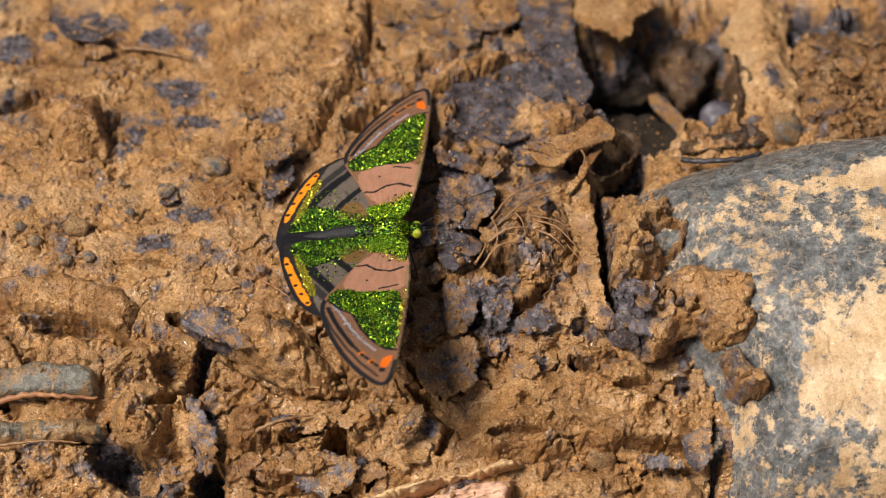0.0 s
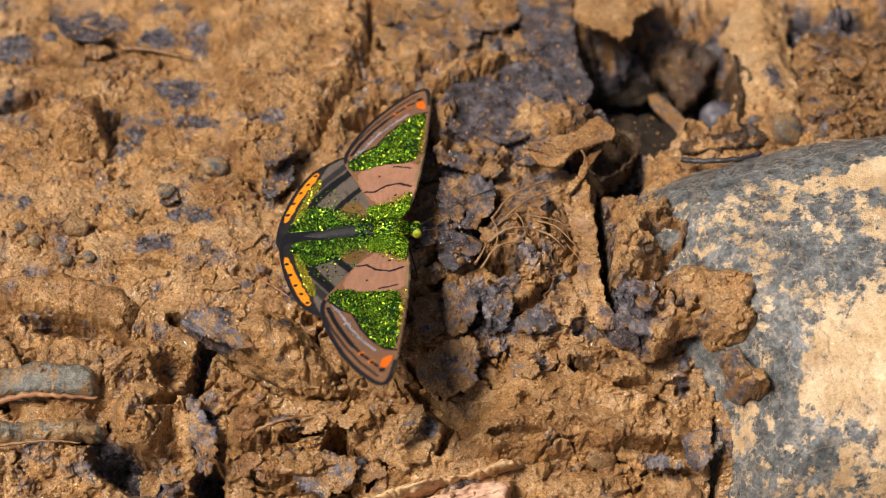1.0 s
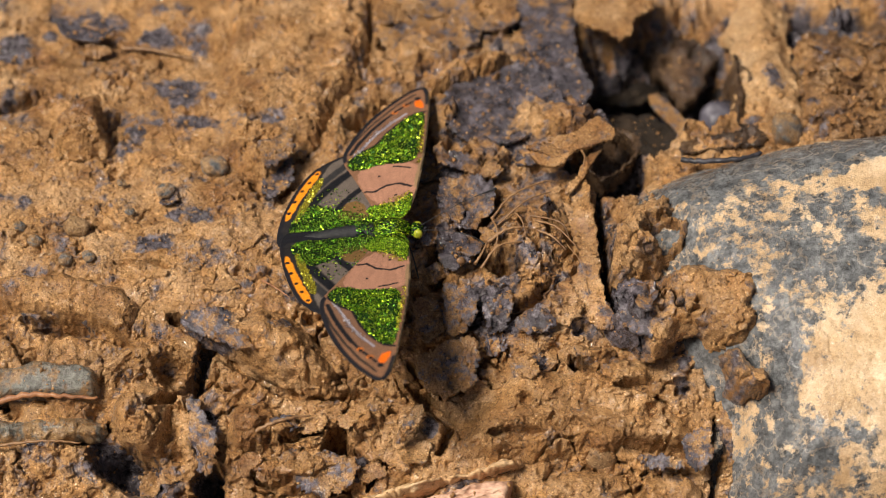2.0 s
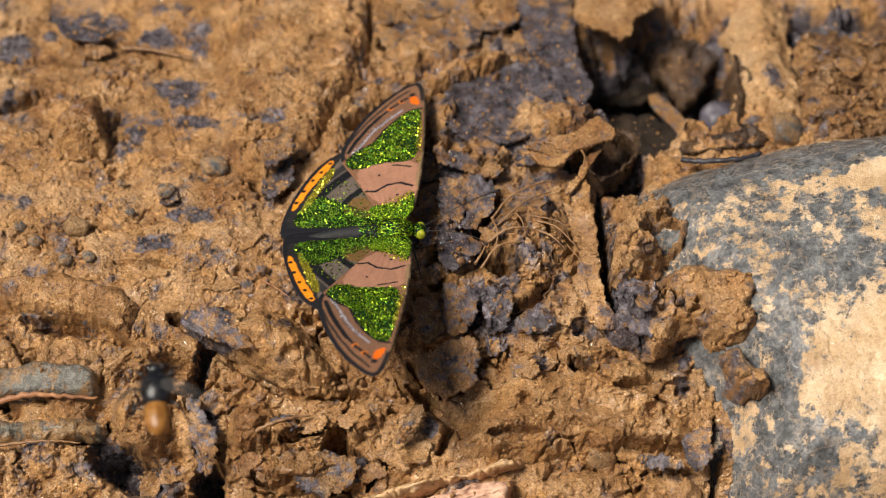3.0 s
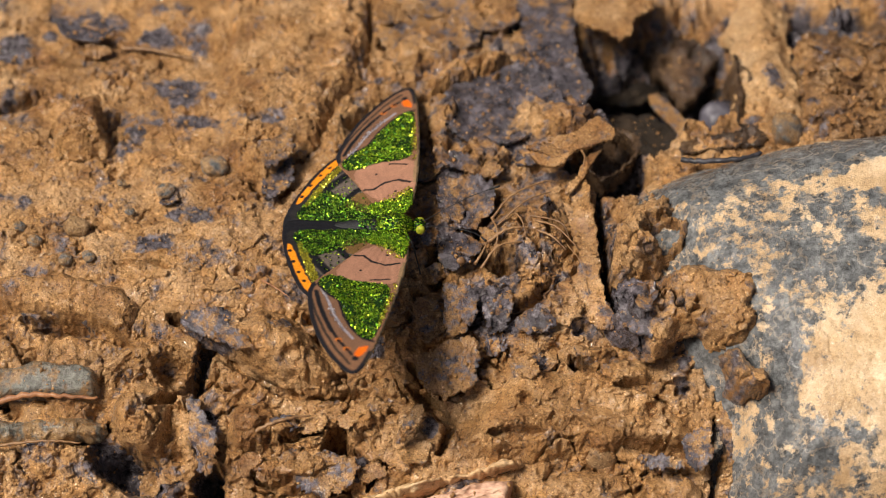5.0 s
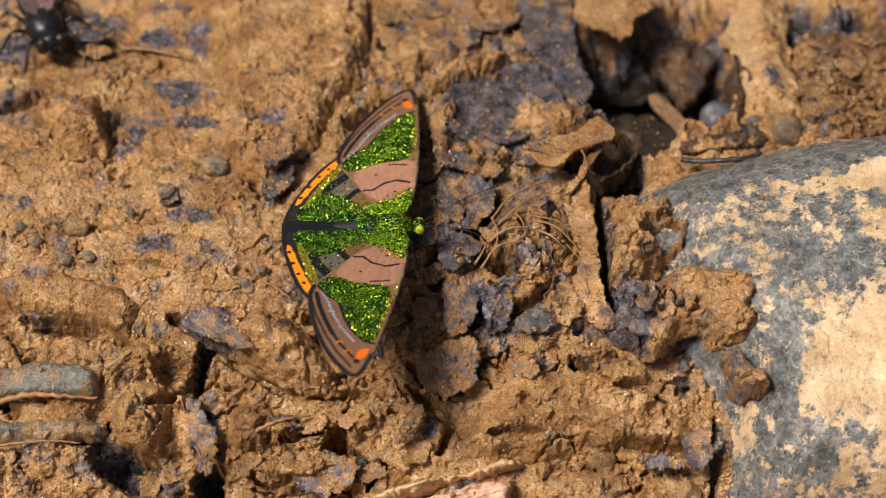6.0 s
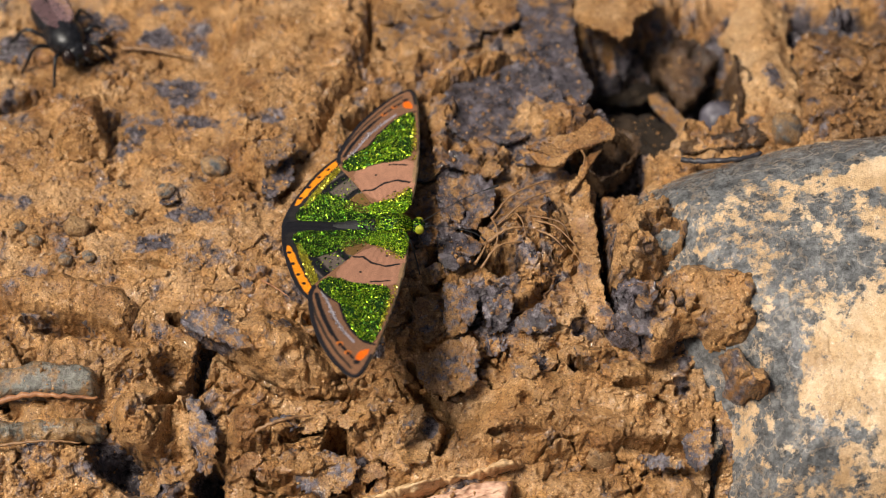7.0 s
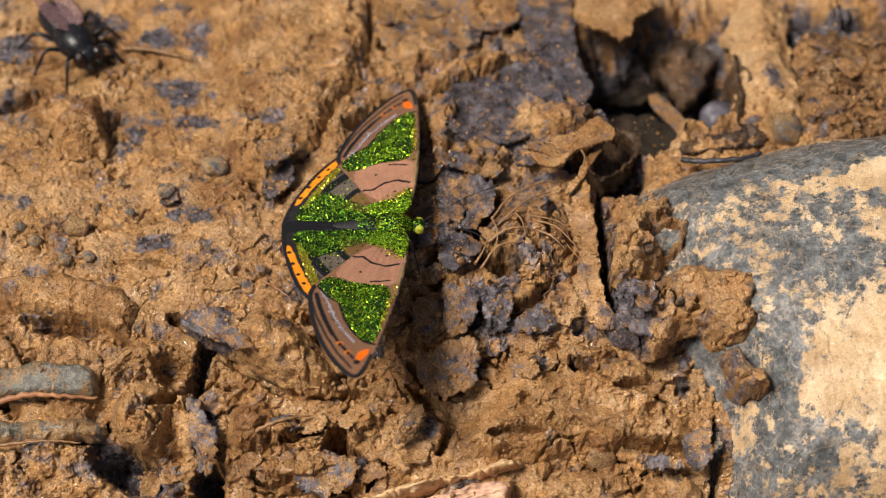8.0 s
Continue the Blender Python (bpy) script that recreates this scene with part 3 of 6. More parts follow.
crack([(4.2, -13.8), (6.6, -14.0), (8.6, -13.8)], 0.5, 1.6)
crack([(11.1, -8.0), (12.6, -8.6), (14.0, -9.5)], 0.5, 1.7)
crack([(15.0, -10.2), (17.0, -10.2), (19.4, -11.3)], 0.6, 1.7)
crack([(-13.8, -14.2), (-11.9, -13.5), (-9.5, -14.0)], 0.6, 2.0)
crack([(-8.0, -10.7), (-6.1, -11.6), (-4.1, -12.0)], 0.6, 1.6)
crack([(-17.2, -16.4), (-14.7, -17.7), (-11.8, -17.2)], 0.6, 2.0)
crack([(-18.7, 30.8), (-17.8, 28.3), (-15.9, 27.5), (-15.1, 28.7)], 0.7, 1.8)
crack([(-20.2, 18.8), (-19.1, 17.7), (-18.0, 16.5), (-17.3, 14.3)], 0.6, 1.6)
crack([(-19.9, 22.7), (-18.3, 21.9), (-16.7, 22.7)], 0.6, 1.3)
crack([(-11.0, -10.7), (-8.5, -10.7), (-6.1, -10.4)], 0.7, 2.0)
crack([(17.9, 2.2), (20.9, 2.8), (23.0, 4.6)], 0.6, 1.8)
crack([(26.7, -1.7), (28.2, -1.4), (29.2, -0.9)], 0.35, 1.2)
crack([(-19.1, -1.1), (-17.1, -1.4), (-15.2, -0.1)], 0.5, 1.0)
crack([(-4.9, 13.5), (-0.7, 13.9), (2.4, 12.8)], 0.5, 1.0)
crack([(-37.0, 26.8), (-34.5, 26.0), (-31.6, 26.2)], 0.6, 1.6)
crack([(-7.1, 34.6), (-7.0, 29.6), (-7.3, 24.6)], 0.5, 1.8)
crack([(-9.3, 21.4), (-10.4, 18.1), (-11.5, 15.1), (-13.1, 12.5)], 0.5, 1.3)
crack([(-7.0, 19.7), (-5.0, 20.8), (-7.5, 18.5), (-9.0, 16.6)], 0.6, 1.6)
crack([(-0.7, 21.0), (2.4, 21.6), (6.2, 24.1)], 0.8, 2.2)
crack([(-1.9, -10.0), (-2.6, -8.7), (-3.1, -8.2)], 0.5, 1.5)
crack([(-11.9, -10.5), (-9.9, -11.1), (-8.5, -10.5)], 0.6, 1.5)
crack([(-10.1, -15.1), (-8.9, -14.8), (-7.0, -15.3)], 0.6, 2.4)
crack([(-6.5, -17.9), (-6.0, -16.6), (-4.5, -15.9)], 0.6, 2.4)
crack([(14.0, 8.3), (13.9, 2.7), (14.0, -1.6), (15.1, -4.5)], 0.7, 3.2)
crack([(18.0, 1.0), (19.2, 0.4), (20.5, 1.3)], 0.7, 2.5)
crack([(5.2, -4.5), (6.0, -3.3), (8.2, -2.4), (9.5, -1.3)], 0.5, 2.2)
crack([(11.1, -8.2), (12.3, -9.1), (13.5, -8.7)], 0.6, 1.8)
for spot, rx, ry in (((-25.1, 21.5), 2.6, 1.6), ((-23.0, 18.0), 1.4, 0.7), ((-28.4, 16.4), 1.2, 0.7), ((-22.5, 6.2), 2.0, 1.4), ((-25.6, 3.4), 2.0, 0.9),
                     ((-28.2, 29.9), 1.6, 1.0), ((-41.3, 28.3), 1.6, 2.2), ((-37.7, 29.9), 1.0, 0.8), ((-21.7, 21.1), 0.7, 0.5), ((-29.0, 14.3), 1.8, 0.9)):
    bare(spot, rx, ry, 0.32)
for spot, rx, ry in (((1.8, 9.3), 2.5, 2.0), ((0.8, 2.8), 1.6, 1.0), ((3.3, -2.7), 1.2, 1.2), ((-5.1, -11.1), 1.2, 0.7),
                     ((4.5, 17.3), 2.0, 1.6), ((10.2, 15.0), 2.0, 1.4), ((-7.5, -16.4), 2.2, 1.0), ((-20.7, -13.8), 1.4, 2.2), ((-13.8, -16.8), 1.2, 0.6), ((-1.2, -12.9), 0.9, 1.4)):
    bare(spot, rx, ry, 0.5)
# the far corner's shade, put in as slate patches here and in LEAFY
bare((36.2, 29.9), 6.0, 4.0, 0.3)
bare((-27.2, 28.8), 2.4, 1.6, 0.31)
bare((-32.4, 31.7), 2.6, 2.0, 0.28)
bare((-36.3, 32.5), 2.0, 1.4, 0.22)
bare((-40.9, 28.0), 1.6, 2.2, 0.31)
# shade along the thick plate's edge, coloured in as a dark patch
bare((-23.8, 29.6), 1.6, 3.0, 0.22)
bare((-24.6, 22.4), 3.2, 1.2, 0.25)
bare((-24.4, 20.0), 1.6, 1.0, 0.31)
bare((-22.7, 17.4), 1.0, 0.7, 0.31)
bare((-26.6, 17.4), 0.8, 0.6, 0.31)
bare((-28.3, 15.5), 1.0, 0.7, 0.28)
bare((-15.1, -0.0), 1.6, 0.8, 0.19)
bare((-13.6, -1.6), 1.2, 1.4, 0.25)
bare((-36.0, -0.0), 1.4, 0.8, 0.19)
bare((-6.1, -6.4), 1.4, 1.6, 0.31)
bare((-12.8, 5.1), 2.2, 2.0, 0.22)
bare((-33.8, -2.1), 1.4, 0.8, 0.25)
bare((-17.8, 5.1), 1.6, 0.8, 0.25)
bare((-26.7, 2.7), 2.6, 1.0, 0.25)
bare((-22.9, 6.1), 2.2, 1.2, 0.25)
LEAFY += [((3.3, 2.8), 10, 17, 0.16), ((-14.8, -14.2), 15, 8, -0.06), ((6.2, 22.7), 12, 10, 0.18), ((-2.2, -10.7), 8, 8, -0.14), ((16.6, -4.2), 6, 6, 0.10), ((33.3, 28.3), 16, 9, 0.15), ((-30.9, -15.1), 12, 6, 0.08)]
build_ground()

# ---- the big stone and what lies on it ----
slab("stone", "large rounded grey stone crusted with dry pale loam", "stone",
     [(13.4, 4.6), (15.4, 8.6), (18.3, 11.0), (22.0, 12.4), (26.7, 13.3), (29.9, 14.1), (34.6, 14.6), (40.7, 14.6), (46.5, 14.1), (48.6, -1.1), (44.3, -19.4), (39.2, -23.6), (23.0, -23.6), (23.0, -18.1), (23.3, -13.3), (22.3, -10.7), (19.5, -8.0), (18.1, -4.2), (13.8, -0.1)],
     4.6, stone_mat, edge=7.0, rough=0.10, ragged=0.2, dome=1.6, undercut=0.1, bare_share=0.36, tilt=(0.17, 0.0), brim=-0.5,
     patches=(((34.2, -10.1), 5.0, 6.0, -0.44, 0), ((26.9, 2.2), 5.5, 3.0, -0.06, 0), ((37.9, -9.3), 3.5, 9.0, -0.35, 0), ((34.2, -3.0), 5.0, 2.4, 0.25, 0), ((29.0, -9.7), 1.3, 5.0, 0.35, 0), ((22.8, -8.4), 3.8, 7.0, 0.36, 0), ((31.8, 7.5), 16.0, 2.2, 0.50, 0), ((22.2, 5.7), 4.0, 2.4, 0.35, 0), ((35.5, 0.4), 3.0, 2.0, -0.10, 0), ((38.0, 4.8), 3.5, 2.2, -0.60, 0), ((32.5, -15.6), 4.0, 2.2, 0.20, 0), ((25.5, -13.5), 2.6, 2.4, -0.25, 0), ((35.2, -17.9), 4.0, 2.5, -0.25, 0), ((26.8, -17.3), 3.0, 3.0, 0.12, 0)))
slab("mud_clod", "crumbly ochre loam clod stuck on the grey stone", "mud clod",
     [(13.2, 0.9), (14.3, 2.1), (16.0, 3.3), (17.1, 4.7), (19.1, 4.9), (20.4, 5.4), (20.5, 3.3), (22.4, 2.9), (22.5, 1.7), (21.3, 0.4), (19.7, -0.5), (18.7, -1.6), (17.2, -2.0), (15.3, -2.4), (13.9, -1.4)], 6.0, edge=1.6, brim=0.35, rough=1.3, undercut=0.5, bare_share=0.05, ragged=0.8, group="loam clods")
slab("mud_clod", "broad layered loam clod over the edge of the stone", "mud clod",
     [(14.1, -2.9), (15.8, -1.8), (17.8, -2.2), (20.2, -1.2), (23.2, -0.7), (27.0, -1.6), (28.0, -2.6), (27.1, -4.3), (28.1, -5.3), (27.1, -7.3), (24.7, -7.7), (22.4, -6.7), (20.0, -7.0), (19.0, -7.8), (17.7, -8.6), (16.1, -7.7), (14.7, -6.0)], 5.4, edge=1.3, brim=0.45, rough=1.1, tilt=(0.16, 0), bare_share=0.02, ragged=0.8, patches=(((15.8, -4.7), 2.4, 4.5, 0.35, 0),), group="loam clods")
slab("mud_clod", "small dark loam lump on the pale stone", "mud clod",
     [(23.6, -8.2), (25.5, -8.0), (26.3, -9.6), (27.5, -9.8), (27.8, -11.3), (26.3, -11.8), (24.9, -11.3), (24.0, -9.6)], 6.4, edge=0.8, brim=0.6, bare_share=0.12, group="loam clods")
slab("mud_clod", "thin loam smear along the back of the stone", "mud clod",
     [(21.4, 10.5), (23.8, 11.7), (26.3, 11.3), (28.7, 12.0), (28.9, 11.0), (26.3, 10.2), (23.2, 9.8)], 2.4, edge=0.8, brim=-0.05, rough=0.7, group="loam clods")
slab("leaf_fragment", "pale brown leaf scrap lying on the stone edge", "leaf",
     [(36.6, 10.4), (38.4, 11.1), (40.4, 10.6), (40.0, 9.4), (37.2, 9.2)], 3.6, leaf_mat, thick=0.3, curl=0.5, bare_share=-0.2, rough=1.5, ragged=1.1)

# ---- loam masses round the butterfly ----
slab("mud_clod", "thick ochre loam plate with torn crumbly edges", "mud clod",
     [(-22.0, 37.7), (-20.7, 29.3), (-21.3, 26.0), (-20.3, 23.6), (-20.2, 20.5), (-20.8, 17.4), (-19.8, 14.5), (-18.9, 11.9), (-17.0, 10.2), (-16.3, 8.5), (-15.0, 10.0), (-13.8, 11.6), (-13.5, 14.1), (-12.3, 13.6), (-11.1, 15.3), (-10.1, 18.6), (-9.4, 20.4), (-7.6, 22.1), (-7.5, 24.4), (-6.9, 27.7), (-7.4, 37.7)], 2.0, edge=1.2, brim=-0.25, rough=1.1, cut=False, patches=(((-15.9, 16.7), 1.6, 1.2, 0.35, 0), ((-14.3, 13.0), 1.2, 2.2, 0.3, -30)), group="loam clods")
slab("mud_clod", "loam lump wedged beside a wide crack", "mud clod",
     [(-10.6, 19.4), (-8.8, 21.7), (-7.3, 20.5), (-8.2, 17.5), (-8.7, 13.7), (-10.1, 12.3), (-11.1, 15.2)], 0.9, edge=0.8, brim=-0.3, group="loam clods")
slab("mud_clod", "loam plate over a rotting leaf behind the butterfly", "mud clod",
     [(-2.0, 19.9), (-1.2, 22.3), (0.8, 23.9), (3.5, 26.2), (6.4, 25.8), (7.1, 23.9), (4.1, 21.7), (0.8, 19.7)], 2.6, edge=0.9, brim=-0.25, rough=1.3, undercut=0.3, bare_share=-0.05, group="loam clods")
slab("mud_clod", "low loam smear under the wing tip", "mud clod",
     [(-7.6, 20.3), (-6.6, 23.1), (-3.4, 24.7), (-1.5, 24.5), (-2.3, 21.7), (-5.0, 20.6)], 0.9, edge=0.9, rough=1.0, brim=-0.3, group="loam clods")
slab("rotting_leaf", "slate-grey leaf plate with loam smears", "leaf",
     [(-6.4, 29.3), (-6.6, 37.7), (0.9, 37.7), (4.2, 32.6), (3.6, 28.4), (0.3, 26.2), (-3.4, 25.0), (-5.0, 25.2)], 0.6000000000000001, leaf_mat, thick=0.4, bare_share=0.1, rough=0.9, curl=0.4, ragged=1.1)
slab("mud_clod", "loam ridge on a rotting leaf", "mud clod",
     [(-4.5, 27.4), (-2.4, 28.7), (0.3, 27.8), (1.9, 26.2), (0.3, 24.9), (-2.9, 24.2), (-4.5, 25.0)], 2.2, edge=0.6, brim=0.05, rough=1.1, group="loam clods")
slab("mud_clod", "small crumbly loam clod casting a dark edge", "mud clod",
     [(-35.9, 14.3), (-35.8, 16.2), (-34.0, 18.4), (-31.5, 19.0), (-30.7, 17.1), (-31.4, 15.8), (-30.2, 14.5), (-30.4, 12.5), (-31.7, 12.9), (-32.4, 12.4), (-34.0, 12.8), (-35.6, 12.5)], 3.2, edge=0.9, cut=False, ragged=0.6, brim=0.05, rough=1.3, undercut=0.6, group="loam clods")
slab("mud_clod", "rounded loam tongue with a bare slaty end", "mud clod",
     [(-22.7, -5.8), (-21.9, -4.3), (-20.2, -3.8), (-17.8, -4.5), (-16.3, -3.0), (-13.9, -3.8), (-11.9, -5.2), (-9.9, -7.4), (-8.6, -9.4), (-9.3, -10.9), (-11.8, -10.6), (-14.2, -9.9), (-16.6, -8.9), (-18.6, -7.5), (-21.1, -6.6)], 3.0, edge=1.8, brim=-0.2, rough=0.75, ragged=0.35, undercut=0.5, cut=False, patches=(((-20.1, -5.9), 2.8, 1.5, 0.45, -20), ((-14.3, -5.4), 1.6, 0.7, 0.3, 0)), group="loam clods")
slab("leaf_fragment", "ribbed slate-grey leaf scrap pressed on loam", "leaf",
     [(-22.5, -5.7), (-21.7, -4.4), (-20.0, -4.0), (-18.0, -4.8), (-16.7, -6.5), (-16.0, -7.7), (-17.2, -7.9), (-18.7, -7.3), (-21.1, -6.5)], 2.7, leaf_mat, rough=0.5, bare_share=0.28, rib=-28, ribs=0.16, tilt=(0.02, 0.0), thick=0.25, ragged=1.1)
slab("mud_clod", "rounded loam lump beside deep black hollows", "mud clod",
     [(-29.3, -11.5), (-28.3, -9.8), (-25.9, -9.0), (-23.5, -9.3), (-22.8, -11.2), (-23.2, -13.8), (-23.7, -15.5), (-25.1, -16.2), (-26.1, -16.7), (-28.1, -15.2), (-28.9, -13.8)], 2.4, edge=1.9, brim=-0.55, rough=0.8, ragged=0.5, group="loam clods")
slab("mud_clod", "low crumbly loam bank with a torn edge", "mud clod",
     [(-30.0, -8.3), (-27.9, -6.1), (-24.2, -5.6), (-22.2, -6.5), (-20.7, -8.3), (-21.1, -10.6), (-22.8, -10.6), (-23.6, -8.9), (-26.5, -8.6), (-28.5, -9.5)], 1.4, edge=1.4, rough=1.2, bare_share=0.05, brim=-0.3, group="loam clods")
slab("mud_clod", "layered loam ledge over a shaded recess", "mud clod",
     [(-40.7, -1.4), (-36.8, -0.4), (-32.8, -0.9), (-28.9, -1.4), (-26.3, -2.9), (-26.7, -5.2), (-27.5, -6.7), (-30.6, -5.6), (-33.8, -4.6), (-36.5, -4.4), (-40.5, -4.2)], 1.7, edge=0.9, brim=0.0, rough=0.9, undercut=0.8, ragged=0.7, group="loam clods")
slab("mud_clod", "round loam lump under a ledge", "mud clod",
     [(-37.2, -5.1), (-35.6, -4.6), (-34.0, -5.1), (-34.0, -6.4), (-35.5, -7.0), (-37.0, -6.4)], 1.1, edge=0.8, rough=1.2, brim=-0.3, group="loam clods")
slab("mud_clod", "broad lumpy loam mass with grey leaf scraps", "mud clod",
     [(-19.0, -12.1), (-17.2, -10.7), (-15.2, -11.2), (-12.8, -12.3), (-10.8, -12.9), (-8.4, -12.1), (-6.0, -10.7), (-3.8, -11.1), (-4.5, -12.9), (-6.9, -14.7), (-8.9, -15.0), (-11.3, -15.4), (-13.7, -15.1), (-16.6, -15.5), (-18.5, -15.1)], 1.9, edge=1.5, brim=-0.45, rough=1.1, bare_share=0.04, group="loam clods")
slab("mud_clod", "low loam lump by a gap", "mud clod",
     [(-18.6, -15.6), (-16.1, -15.4), (-11.8, -15.2), (-8.9, -14.3), (-6.9, -15.5), (-7.9, -16.8), (-10.8, -18.0), (-14.6, -18.1), (-17.3, -17.2)], 1.7, edge=1.2, brim=-0.45, rough=1.2, bare_share=0.1, group="loam clods")
slab("mud_clod", "dark lumpy loam below the wing tip", "mud clod",
     [(-9.0, -10.5), (-7.8, -8.9), (-5.1, -8.2), (-2.4, -8.7), (-1.7, -10.5), (-2.4, -11.6), (-4.1, -12.0), (-6.5, -11.9)], 1.0, edge=1.2, bare_share=0.15, brim=-0.3, group="loam clods")
slab("leaf_fragment", "slate-grey leaf strip between loam lumps", "leaf",
     [(-22.0, -11.0), (-20.6, -11.6), (-19.5, -13.6), (-19.0, -15.3), (-19.9, -17.4), (-21.2, -16.7), (-21.5, -14.2), (-22.1, -12.5)], 1.2, leaf_mat, bare_share=0.3, rough=0.8, thick=0.35, ragged=1.1)
slab("leaf_fragment", "dark slaty flake in the loam", "leaf",
     [(-15.0, -12.5), (-12.8, -12.5), (-12.3, -13.6), (-13.8, -13.8), (-15.2, -13.4)], 1.3, leaf_mat, bare_share=0.38, thick=0.25, rough=1.5, ragged=1.1)
slab("leaf_fragment", "bluish slate flake at a gap", "leaf",
     [(-11.8, -15.7), (-8.9, -15.3), (-7.0, -16.6), (-7.9, -18.3), (-10.8, -18.7), (-12.7, -17.5)], 1.2, leaf_mat, bare_share=0.28, rough=0.9, thick=0.25, ragged=1.1)
slab("leaf_fragment", "grey rotting leaf plate smeared with loam", "leaf",
     [(-2.7, -8.6), (-0.2, -6.6), (3.0, -6.1), (3.1, -8.9), (2.3, -10.6), (0.4, -11.6), (-1.1, -10.7)], 1.7, leaf_mat, thick=0.45, rough=0.9, bare_share=0.14, tilt=(0.03, 0.05), ragged=1.1)
slab("mud_clod", "wide loam mass with quartz specks", "mud clod",
     [(2.2, -12.1), (4.7, -9.5), (6.6, -7.6), (10.5, -8.5), (12.5, -7.6), (15.4, -6.8), (17.8, -7.2), (18.7, -8.9), (18.5, -10.7), (20.7, -11.8), (21.9, -13.0), (22.5, -15.0), (22.5, -16.7), (19.5, -16.7), (16.2, -15.7), (12.8, -16.0), (8.5, -16.0), (3.2, -16.2), (0.8, -15.5), (1.4, -13.0)], 2.0, edge=1.7, brim=-0.35, rough=1.0, bare_share=-0.06, undercut=0.7, group="loam clods")
slab("mud_clod", "loam swell on a wide loam mass", "mud clod",
     [(2.7, -12.2), (5.6, -10.9), (10.4, -10.5), (15.2, -10.9), (20.0, -12.2), (21.4, -13.9), (17.5, -15.2), (12.8, -15.2), (8.0, -14.8), (3.6, -14.4)], 2.9, edge=2.2, brim=-0.15, rough=0.8, bare_share=-0.06, group="loam clods")
slab("mud_clod", "lumpy loam edge below a thin crack", "mud clod",
     [(8.0, -16.8), (12.9, -16.2), (16.2, -16.9), (22.6, -17.3), (22.4, -21.7), (7.0, -21.7)], 0.9, edge=1.0, brim=-0.3, group="loam clods")
slab("mud_clod", "loam lump between the leaf and the stone", "mud clod",
     [(9.8, -6.7), (12.5, -6.3), (15.2, -6.7), (15.4, -7.8), (12.9, -8.9), (10.5, -8.5)], 2.0, edge=1.0, rough=1.1, brim=-0.3, group="loam clods")
slab("leaf_fragment", "grey slaty flake at the edge of the stone", "leaf",
     [(20.0, -14.1), (22.2, -13.5), (22.9, -15.2), (22.6, -16.9), (20.6, -16.9)], 2.6, leaf_mat, thick=0.4, bare_share=0.32, rough=1.5, ragged=1.1)
slab("leaf_fragment", "dark flat flake with a straight lower edge", "leaf",
     [(16.0, -15.4), (19.3, -15.7), (20.8, -16.2), (20.6, -16.8), (18.1, -16.6), (16.1, -16.1)], 1.8, leaf_mat, thick=0.5, bare_share=0.28, rough=0.4, ragged=1.1)
slab("leaf_fragment", "flat pinkish leaf piece pressed into loam", "leaf",
     [(5.9, -8.5), (7.6, -8.1), (8.6, -8.9), (7.8, -9.9), (6.1, -9.7)], 1.9999999999999998, leaf_mat, thick=0.2, bare_share=-0.1, rough=0.3, ragged=1.1)
slab("mud_clod", "fibrous loam clump with trapped straws", "mud clod",
     [(3.3, 3.3), (4.3, 5.8), (6.9, 7.1), (10.9, 7.7), (11.0, 2.3), (10.7, -1.9), (8.7, -3.0), (6.0, -1.9), (3.3, -1.0)], 1.7, edge=1.6, rough=1.6, ragged=0.9, bare_share=0.0, brim=-0.3, group="loam clods")
slab("curled_leaf", "loam-coated leaf standing up with a sharp rim", "leaf",
     [(10.9, 7.7), (12.5, 9.2), (13.3, 5.8), (13.6, 1.7), (13.6, -2.2), (15.2, -5.9), (13.5, -6.3), (12.2, -4.3), (11.3, -1.9), (12.1, 0.6), (11.1, 3.4), (11.8, 5.8)], 1.7, mud_mat, thick=0.3, rough=1.8, ragged=0.7, plate=0.4, tilt=(0.36, 0.0), bare_share=-0.06)
slab("curled_leaf", "muddy leaf tip folded over a dark opening", "leaf",
     [(7.3, 10.6), (9.0, 12.3), (11.5, 12.1), (13.8, 14.3), (14.7, 13.9), (15.6, 11.7), (14.0, 11.0), (12.0, 10.6), (10.6, 8.7), (8.9, 8.7)], 3.6, mud_mat, thick=0.35, rough=0.9, ragged=0.45, plate=0.3, bare_share=0.02, tilt=(0.05, 0.1))
slab("leaf_fragment", "thin torn leaf strip beside a dark opening", "leaf",
     [(13.6, 11.6), (14.7, 12.1), (13.0, 9.0), (11.5, 6.6), (10.6, 6.4), (12.0, 8.7)], 2.5, mud_mat, thick=0.3, rough=0.8, ragged=0.35, bare_share=0.0)
slab("leaf_fragment", "slate-grey rotting leaf with a torn muddy edge", "leaf",
     [(-0.8, 8.2), (1.8, 9.7), (5.1, 7.8), (3.9, 3.7), (1.8, 2.8), (0.1, 3.7)], 1.2, leaf_mat, bare_share=0.18, curl=0.6, rib=40, ribs=0.06, thick=0.25, rough=1.5, ragged=1.1)
slab("leaf_fragment", "dark grey leaf flake with fine ribs", "leaf",
     [(-0.4, 2.5), (1.6, 3.4), (2.7, 2.0), (2.3, -0.2), (0.3, -0.7), (-0.7, 0.9)], 1.3, leaf_mat, bare_share=0.34, rough=0.5, rib=60, thick=0.25, ragged=1.1)
slab("leaf_fragment", "black wet leaf flake rimmed with loam", "leaf",
     [(3.5, -2.0), (4.7, -1.8), (6.0, -2.8), (5.6, -5.4), (4.2, -6.1), (3.5, -4.7)], 1.4, leaf_mat, thick=0.3, bare_share=0.43, curl=-0.4, rough=1.5, ragged=1.1)
